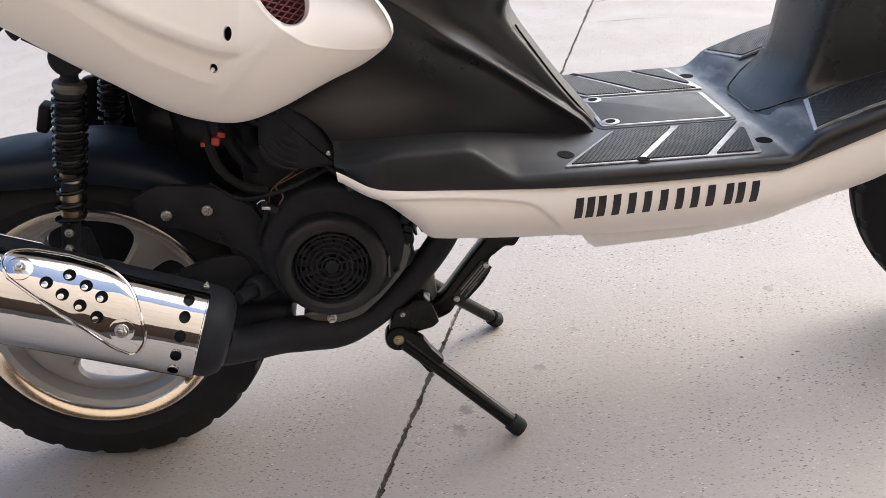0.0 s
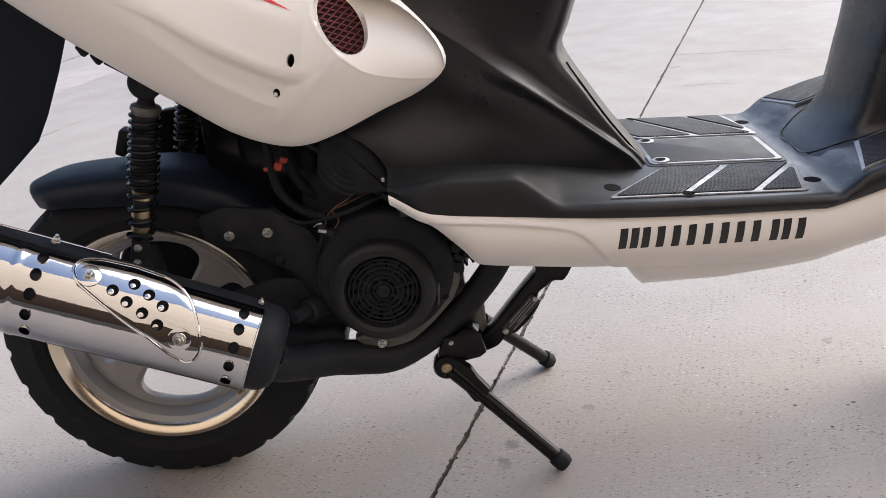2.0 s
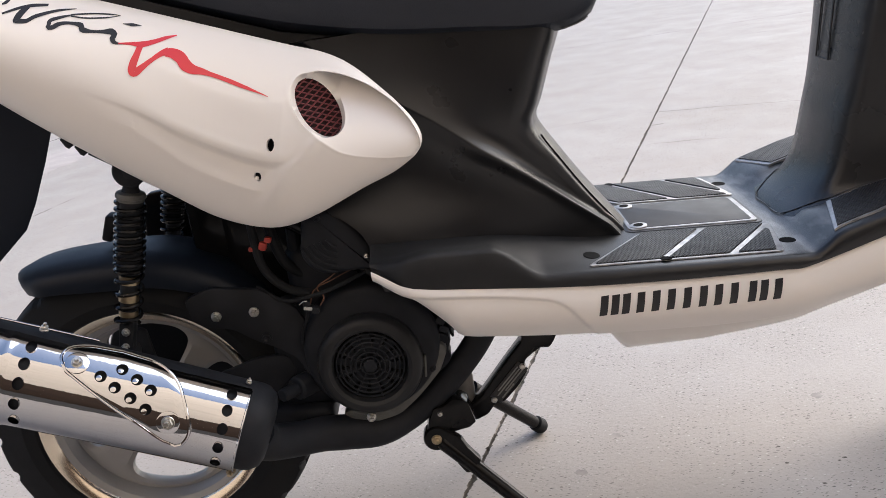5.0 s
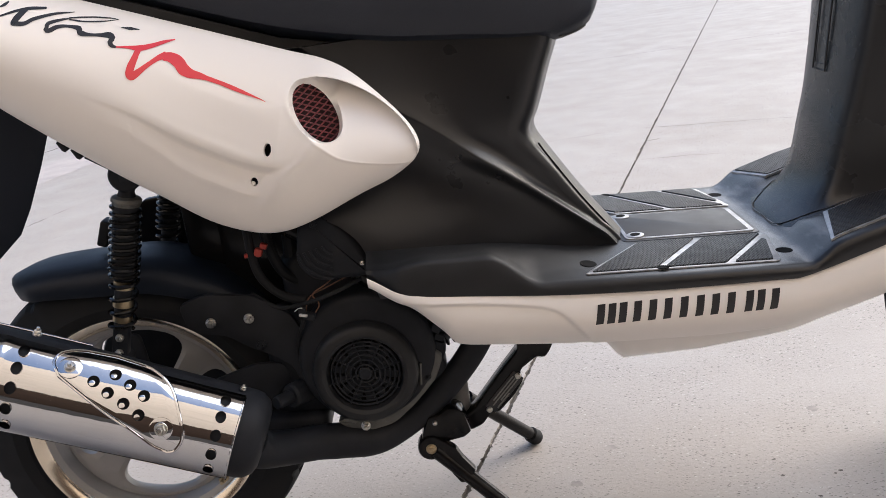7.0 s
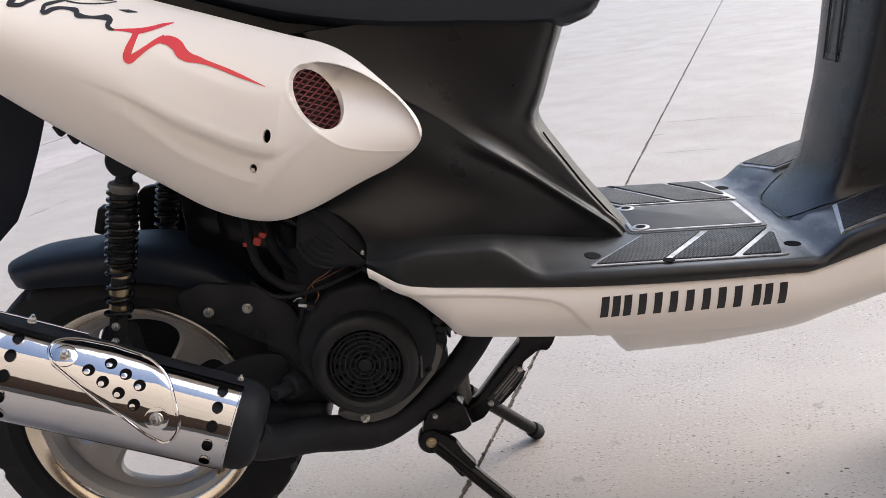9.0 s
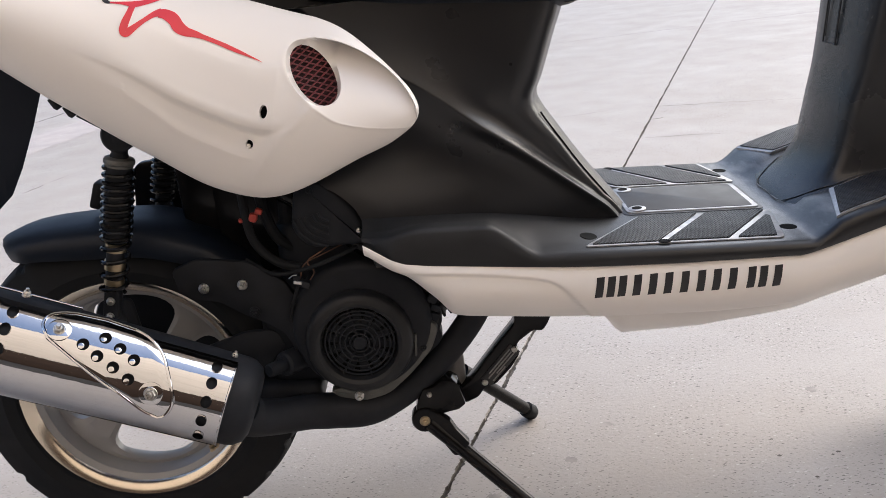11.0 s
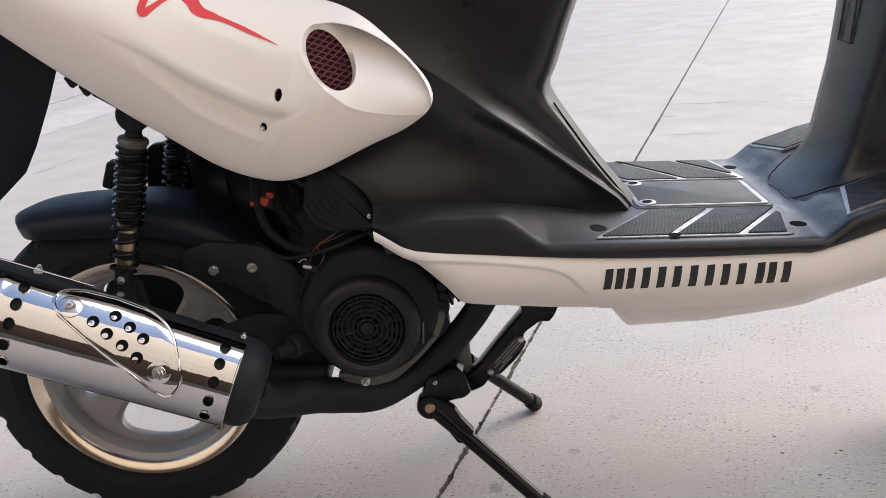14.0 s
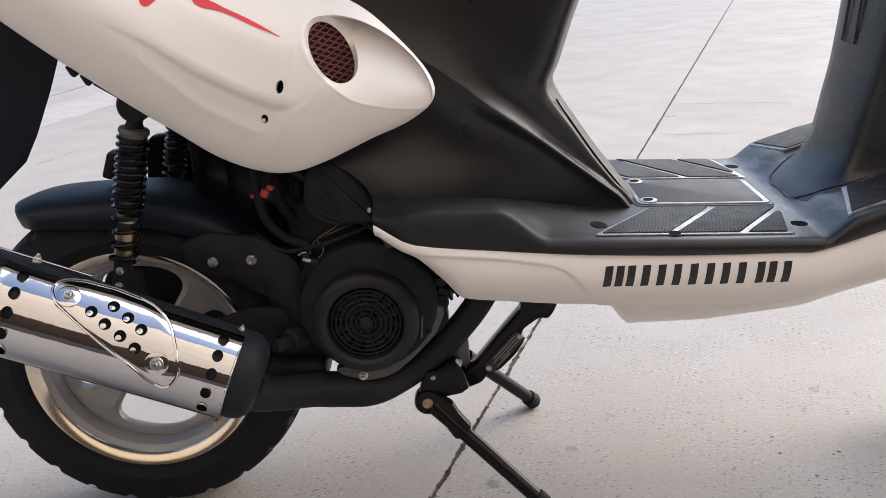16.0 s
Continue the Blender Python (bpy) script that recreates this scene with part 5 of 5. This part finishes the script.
    # inlet duct and oil filler at the lower rear
    part("drain_tube", join(turned([(-0.04, 0.018), (0.02, 0.018), (0.024, 0.015)], (0.255, -0.09, 0.282), (-0.6, -0.8, 0.1), 24), turned([(0.022, 0.010), (0.05, 0.010), (0.052, 0.008)], (0.255, -0.09, 0.282), (-0.6, -0.8, 0.1), 16)), engine_black, en)
    part("oil_pan", rbox((0.15, 0.13, 0.045), pose(0.212, -0.03, 0.224, 0, 4, 0), 0.014, 3), engine_black, en)
    part("manifold_cover", slab(rounded([(0.425, 0.262), (0.448, 0.262), (0.466, 0.276), (0.474, 0.288), (0.470, 0.300), (0.476, 0.314), (0.470, 0.345), (0.425, 0.35)], 0.004, 3), -0.045, -0.084, 0.004), engine_black, en)
    part("intake_neck", rbox((0.09, 0.10, 0.05), pose(0.44, 0.02, 0.30, 0, -40, 0), 0.012, 3), engine_black, en)
    # mounting plate for the silencer with its two bolts
    plate = [(0.105, 0.440), (0.145, 0.452), (0.215, 0.440), (0.262, 0.405), (0.285, 0.35), (0.28, 0.285), (0.262, 0.29), (0.25, 0.325), (0.225, 0.345), (0.195, 0.362), (0.165, 0.385), (0.135, 0.391), (0.112, 0.402)]
    part("mount_plate", slab(rounded(plate, 0.010, 5), -0.082, -0.094, 0.003), engine_black, en)
    for x, z in ((0.147, 0.409), (0.202, 0.408)):
        part("mount_bolt", hex_bolt((x, -0.0955, z), ax, 0.0064, 0.006), zinc, en)
    part("mount_bolt", hex_bolt((0.212, -0.0955, 0.365), ax, 0.007, 0.005), engine_black, en)
    arm = [(-0.035, 0.235), (0.0, 0.212), (0.10, 0.24), (0.20, 0.262), (0.245, 0.30), (0.235, 0.328), (0.19, 0.330), (0.10, 0.305), (0.045, 0.300), (0.040, 0.36), (0.036, 0.402), (0.006, 0.402), (0.0, 0.36), (-0.012, 0.295), (-0.035, 0.265)]
    part("swing_arm", slab(rounded(arm, 0.010, 5), -0.070, -0.082, 0.003), engine_black, en)
    # air filter housing with ribs
    fo = V(0.335, -0.10, 0.500)
    out = rounded([(0.288, 0.485), (0.300, 0.545), (0.335, 0.552), (0.372, 0.522), (0.392, 0.478), (0.392, 0.456), (0.31, 0.458)], 0.02, 6)
    part("air_filter", slab(out, -0.03, -0.128, 0.010, seg=3), engine_black, en, "black ribbed air filter housing")
    for k in range(5):
        r = 0.016 + 0.009 * k
        part("filter_rib", pipe([(0.345 - r * math.cos(w), -0.1285, 0.512 - r * math.sin(w)) for w in (0.2, 0.6, 1.0, 1.4)], 0.0022, 10, 8), engine_black, en)
    part("filter_screw", pan_screw((0.380, -0.129, 0.478), ax, 0.0038), zinc, en)
    part("filter_screw", pan_screw((0.322, -0.129, 0.541), ax, 0.005), engine_black, en)
    part("airbox", rbox((0.17, 0.06, 0.14), pose(0.105, 0.205, 0.470), 0.018, 3), engine_black, en, "black plastic airbox")
    # hoses, wiring and a red cable clip
    part("hose", pipe([(0.225, -0.07, 0.60), (0.222, -0.085, 0.53), (0.228, -0.09, 0.47), (0.255, -0.09, 0.435), (0.29, -0.10, 0.425)], 0.0065, 24, 10), rubber, en)
    part("hose", pipe([(0.245, -0.06, 0.60), (0.243, -0.07, 0.53), (0.255, -0.07, 0.47), (0.28, -0.06, 0.44)], 0.008, 24, 10), rubber, en)
    part("hose", pipe([(0.27, -0.05, 0.60), (0.275, -0.06, 0.54), (0.27, -0.05, 0.48)], 0.010, 16, 10), rubber, en)
    part("cable_clip", join(rbox((0.012, 0.012, 0.013), pose(0.234, -0.092, 0.503, 0, 20, 0), 0.004), rbox((0.010, 0.010, 0.008), pose(0.243, -0.092, 0.511, 0, 20, 0), 0.002), rbox((0.006, 0.008, 0.006), pose(0.216, -0.090, 0.500), 0.0015)), red_clip, en, "red plastic cable clip")
    part("wire", pipe([(0.345, -0.10, 0.462), (0.325, -0.118, 0.452), (0.303, -0.122, 0.440), (0.310, -0.122, 0.425), (0.302, -0.120, 0.412)], 0.0010, 24, 8), orange_wire, en, "brown orange wire")
    part("wire", pipe([(0.36, -0.10, 0.455), (0.325, -0.115, 0.446), (0.298, -0.120, 0.436), (0.288, -0.118, 0.414)], 0.0009, 24, 8), orange_wire, en)
    part("wire", pipe([(0.372, -0.105, 0.448), (0.34, -0.12, 0.440), (0.30, -0.122, 0.430), (0.25, -0.10, 0.420), (0.21, -0.08, 0.44)], 0.003, 24, 8), rubber, en)
    part("wire_plug", join(rbox((0.016, 0.012, 0.010), pose(0.293, -0.120, 0.408, 0, 25, 0), 0.002), rbox((0.010, 0.010, 0.012), pose(0.284, -0.120, 0.416, 0, 10, 0), 0.002)), engine_black, en)
    part("wire_clip", join(rbox((0.012, 0.004, 0.0045), pose(0.2855, -0.127, 0.4125, 0, 14, 0), 0.001, 1), tube([(0.274, -0.124, 0.419), (0.280, -0.126, 0.4235), (0.286, -0.126, 0.4235)], 0.0008, 6)), zinc, en, "bent bright metal wire clip")
    part("wire", pipe([(0.286, -0.118, 0.411), (0.281, -0.116, 0.398), (0.2735, -0.112, 0.382), (0.2665, -0.106, 0.366), (0.263, -0.098, 0.345)], 0.0028, 20, 8), rubber, en)
    part("case_tab", rbox((0.0035, 0.010, 0.034), pose(0.4345, -0.112, 0.294, 0, 6, 0), 0.001, 1), cast_metal, en)
    part("cylinder_head", join(*[rbox((0.07, 0.11, 0.004), pose(0.455 + 0.010 * k, 0.0, 0.335 + 0.004 * k, 0, 65, 0), 0.001, 1) for k in range(6)]), engine_black, en)
    return en


build_engine()


def build_chassis():
    """Dark frame and under-body masses above the engine, with added fillers that darken gaps."""
    part("frame", join(
        rbox((0.30, 0.16, 0.08), pose(0.20, 0.03, 0.615, 0, 32, 0), 0.02),
        # filler box and slab, added to keep the space behind the shocks dark
        rbox((0.14, 0.05, 0.14), pose(0.18, 0.035, 0.565), 0.02),
        slab(rounded([(-0.016, 0.44), (-0.002, 0.538), (0.010, 0.5485), (0.038, 0.550), (0.10, 0.60), (0.22, 0.60), (0.22, 0.42)], 0.006, 4), 0.162, 0.178, 0.003),
        rbox((0.13, 0.10, 0.14), pose(0.175, 0.04, 0.525), 0.02),
        rbox((0.22, 0.10, 0.24), pose(0.27, 0.03, 0.50), 0.02),
        rbox((0.12, 0.18, 0.14), pose(0.36, 0.03, 0.52), 0.02),
        pipe([(0.05, -0.10, 0.68), (0.18, -0.10, 0.60), (0.30, -0.09, 0.52), (0.40, -0.08, 0.42), (0.50, -0.08, 0.36), (1.0, -0.08, 0.35)], 0.014),
        pipe([(0.05, 0.10, 0.68), (0.18, 0.10, 0.60), (0.30, 0.09, 0.52), (0.40, 0.08, 0.42), (0.50, 0.08, 0.36), (1.0, 0.08, 0.35)], 0.014)), frame_black, scooter)


build_chassis()


# -- rear shock absorbers --
def build_shock(s):
    sh = new("shock_absorber")
    sh.parent = scooter
    sh["label"] = "black coil spring shock absorber with dusty bronze collars"
    top, low = V(0.090, s * 0.125, 0.645), V(0.020, s * 0.125, 0.385)
    ax = (low - top).normalized()
    L = (low - top).length
    at = lambda h: top + ax * h
    d, a, b = frame_of(ax)
    part("top_eye", join(turned([(-0.016, 0.019), (-0.013, 0.022), (0.013, 0.022), (0.016, 0.019)], top, (0, 1, 0), 28), turned([(-0.012, 0.019), (0.008, 0.017), (0.017, 0.0115), (0.024, 0.0105), (0.032, 0.013)], at(0.0), ax, 20)), engine_black, sh)
    part("spring_seat", turned([(0.030, 0.012), (0.032, 0.0190), (0.035, 0.0205), (0.038, 0.0205), (0.039, 0.0185), (0.043, 0.0185)], top, ax, 32), cast_metal, sh)
    part("damper", turned([(0.04, 0.0172), (0.146, 0.0168), (0.15, 0.012), (0.235, 0.0115)], top, ax, 24), engine_black, sh)
    helix = []
    turns, n = 14.5, 14 * 24
    for i in range(n + 1):
        w = turns * 2 * math.pi * i / n
        k = turns * i / n
        h = 0.045 + (0.0098 * k if k < 10.5 else 0.1029 + 0.0195 * (k - 10.5))
        helix.append(at(h) + (a * math.cos(w) + b * math.sin(w)) * (0.0192 - 0.002 * step(9, 13, k)))
    part("coil_spring", tube(helix, 0.0030, 8), frame_black, sh, "black coil spring")
    if s < 0:
        part("collar", join(turned([(0.150, 0.0115), (0.150, 0.0140), (0.162, 0.0140), (0.162, 0.0115)], top, ax, 28), turned([(0.176, 0.0115), (0.176, 0.0140), (0.188, 0.0140), (0.188, 0.0115)], top, ax, 28), turned([(0.202, 0.011), (0.202, 0.0135), (0.210, 0.0135), (0.210, 0.011)], top, ax, 28)), brass, sh, "dusty bronze adjuster collar")
    part("lower_eye", join(turned([(-0.014, 0.016), (0.014, 0.016)], low, (0, 1, 0), 24), rbox((0.022, 0.022, 0.05), Matrix.Translation(at(L - 0.028)) @ Matrix.Rotation(math.atan2(ax.x, -ax.z) * -1, 4, 'Y'), 0.005)), engine_black, sh)
    for k in (0.232, 0.255):
        part("shock_bolt", hex_bolt(at(k) + V(0, s * 0.012, 0), (0, s, 0), 0.005, 0.005), zinc, sh)


part("flap_bracket", rbox((0.016, 0.03, 0.040), pose(-0.003, 0.0, 0.541, 0, 22, 0), 0.004), engine_black, scooter)
build_shock(-1)
build_shock(1)


# -- centre stand --
def build_stand():
    st = new("centre_stand")
    st.parent = scooter
    st["label"] = "black steel centre stand with round rubber feet"
    pivot, foot = V(0.432, -0.092, 0.165), V(0.5905, -0.137, 0.005)
    pivot2, foot2 = V(0.487, 0.093, 0.150), V(0.6045, 0.184, 0.005)
    for p, f, s in ((pivot, foot, -1), (pivot2, foot2, 1)):
        d = (f - p).normalized()
        part("leg", tube([p + d * 0.01, p + d * 0.08, f - d * 0.006], [0.013, 0.0112, 0.0112], 18), frame_black, st)
        part("foot", turned([(-0.014, 0.0105), (-0.012, 0.0140), (0.004, 0.0145), (0.010, 0.012), (0.012, 0.006)], f, d, 22), rubber, st, "black rubber foot")
        if s == 1:
            continue
        gus = [(-0.013, 0.009), (-0.007, -0.007), (0.005, -0.018), (0.024, -0.040), (0.0268, -0.0451), (0.0367, -0.060), (0.0488, -0.0578), (0.0629, -0.0374), (0.0454, -0.016), (0.0373, 0.0), (0.0159, 0.0144), (-0.002, 0.021)]
        geo = slab(rounded(gus, 0.004, 4), -0.008, 0.008, 0.003)
        lean_y = (f.y - p.y) / (f.x - p.x)
        part("gusset", ([(p.x + x, p.y + y + lean_y * x, p.z + z) for x, y, z in geo[0]], geo[1]), frame_black, st)
        part("pivot_boss", turned([(-0.012, 0.020), (0.007, 0.020), (0.010, 0.018)], p, (0, s, 0), 28), frame_black, st)
        part("pivot_bolt", join(hex_bolt(p + V(0, s * 0.0105, 0), (0, s, 0), 0.0068, 0.004)), brass, st)
    part("cross_tube", tube([pivot + V(0.006, 0.02, 0.03), pivot2], 0.012, 18), frame_black, st)
    # bracket that carries the pivot
    bracket = [(0.4194, 0.1766), (0.4227, 0.189), (0.4342, 0.2136), (0.4492, 0.2153), (0.4635, 0.2243), (0.478, 0.2223), (0.487, 0.2156), (0.4947, 0.1831), (0.4839, 0.1752), (0.4704, 0.1734), (0.4585, 0.1712), (0.43, 0.163)]
    part("bracket", slab(rounded(bracket, 0.002, 3), -0.062, -0.098, 0.0012), frame_black, st)
    part("bracket_bolt", pan_screw((0.443, -0.099, 0.205), (0, -1, 0), 0.0042), zinc, st)
    # hanger bar with its plate
    hanger = [(0.580, 0.30), (0.640, 0.292), (0.6315, 0.2726), (0.622, 0.2603), (0.6089, 0.2639), (0.5837, 0.247), (0.5804, 0.238), (0.5852, 0.228), (0.5694, 0.2057), (0.5428, 0.1806), (0.529, 0.1806), (0.515, 0.163), (0.494, 0.155), (0.478, 0.175), (0.5033, 0.1923), (0.5143, 0.2044), (0.5553, 0.2515), (0.581, 0.2794)]
    part("hanger", slab(rounded(hanger, 0.005, 3), -0.016, -0.044, 0.003), frame_black, st)
    turn = math.degrees(math.atan2(0.050, 0.048))
    lab = part("label_plate", rbox((0.072, 0.002, 0.020), pose(0.5535, -0.0455, 0.214, 0, -turn, 0), 0.0008), black_print, st, "black warning label plate with grey bars")
    for dz, w, off in ((0.0055, 0.05, 0.004), (0.001, 0.056, 0.0), (-0.0035, 0.044, 0.008), (-0.007, 0.03, -0.012)):
        part("label_bar", rbox((w, 0.001, 0.0020), pose(0.5535, -0.0468, 0.214, 0, -turn, 0) @ pose(off, 0, dz), 0.0002, 1), label_grey, lab)
    part("plate_screw", pan_screw((0.527, -0.0465, 0.188), (0, -1, 0), 0.005), zinc, st)
    part("plate_screw", pan_screw((0.577, -0.0465, 0.238), (0, -1, 0), 0.005), zinc, st)
    part("spring_post", tube([(0.485, -0.018, 0.262), (0.485, -0.02, 0.205), (0.483, -0.02, 0.172)], [0.0135, 0.0145, 0.016], 18), dusty_grey, st, "dusty grey metal post")


build_stand()

for x, y, rx, ry, sd in ((0.521, -0.057, 0.013, 0.017, 1), (0.503, -0.109, 0.012, 0.018, 2), (0.657, 0.030, 0.011, 0.011, 4), (1.111, 0.174, 0.009, 0.012, 5), (0.733, 0.133, 0.014, 0.009, 8)):
    blot(x, y, rx, ry, sd)
for x, y, r, sd in ((0.983, -0.028, 0.0035, 6), (1.074, -0.036, 0.004, 7), (0.988, 0.023, 0.003, 9), (1.063, -0.042, 0.003, 10), (1.016, -0.098, 0.0035, 11), (0.538, 0.152, 0.003, 12)):
    blot(x, y, r, r * 0.8, sd, joint_dirt)
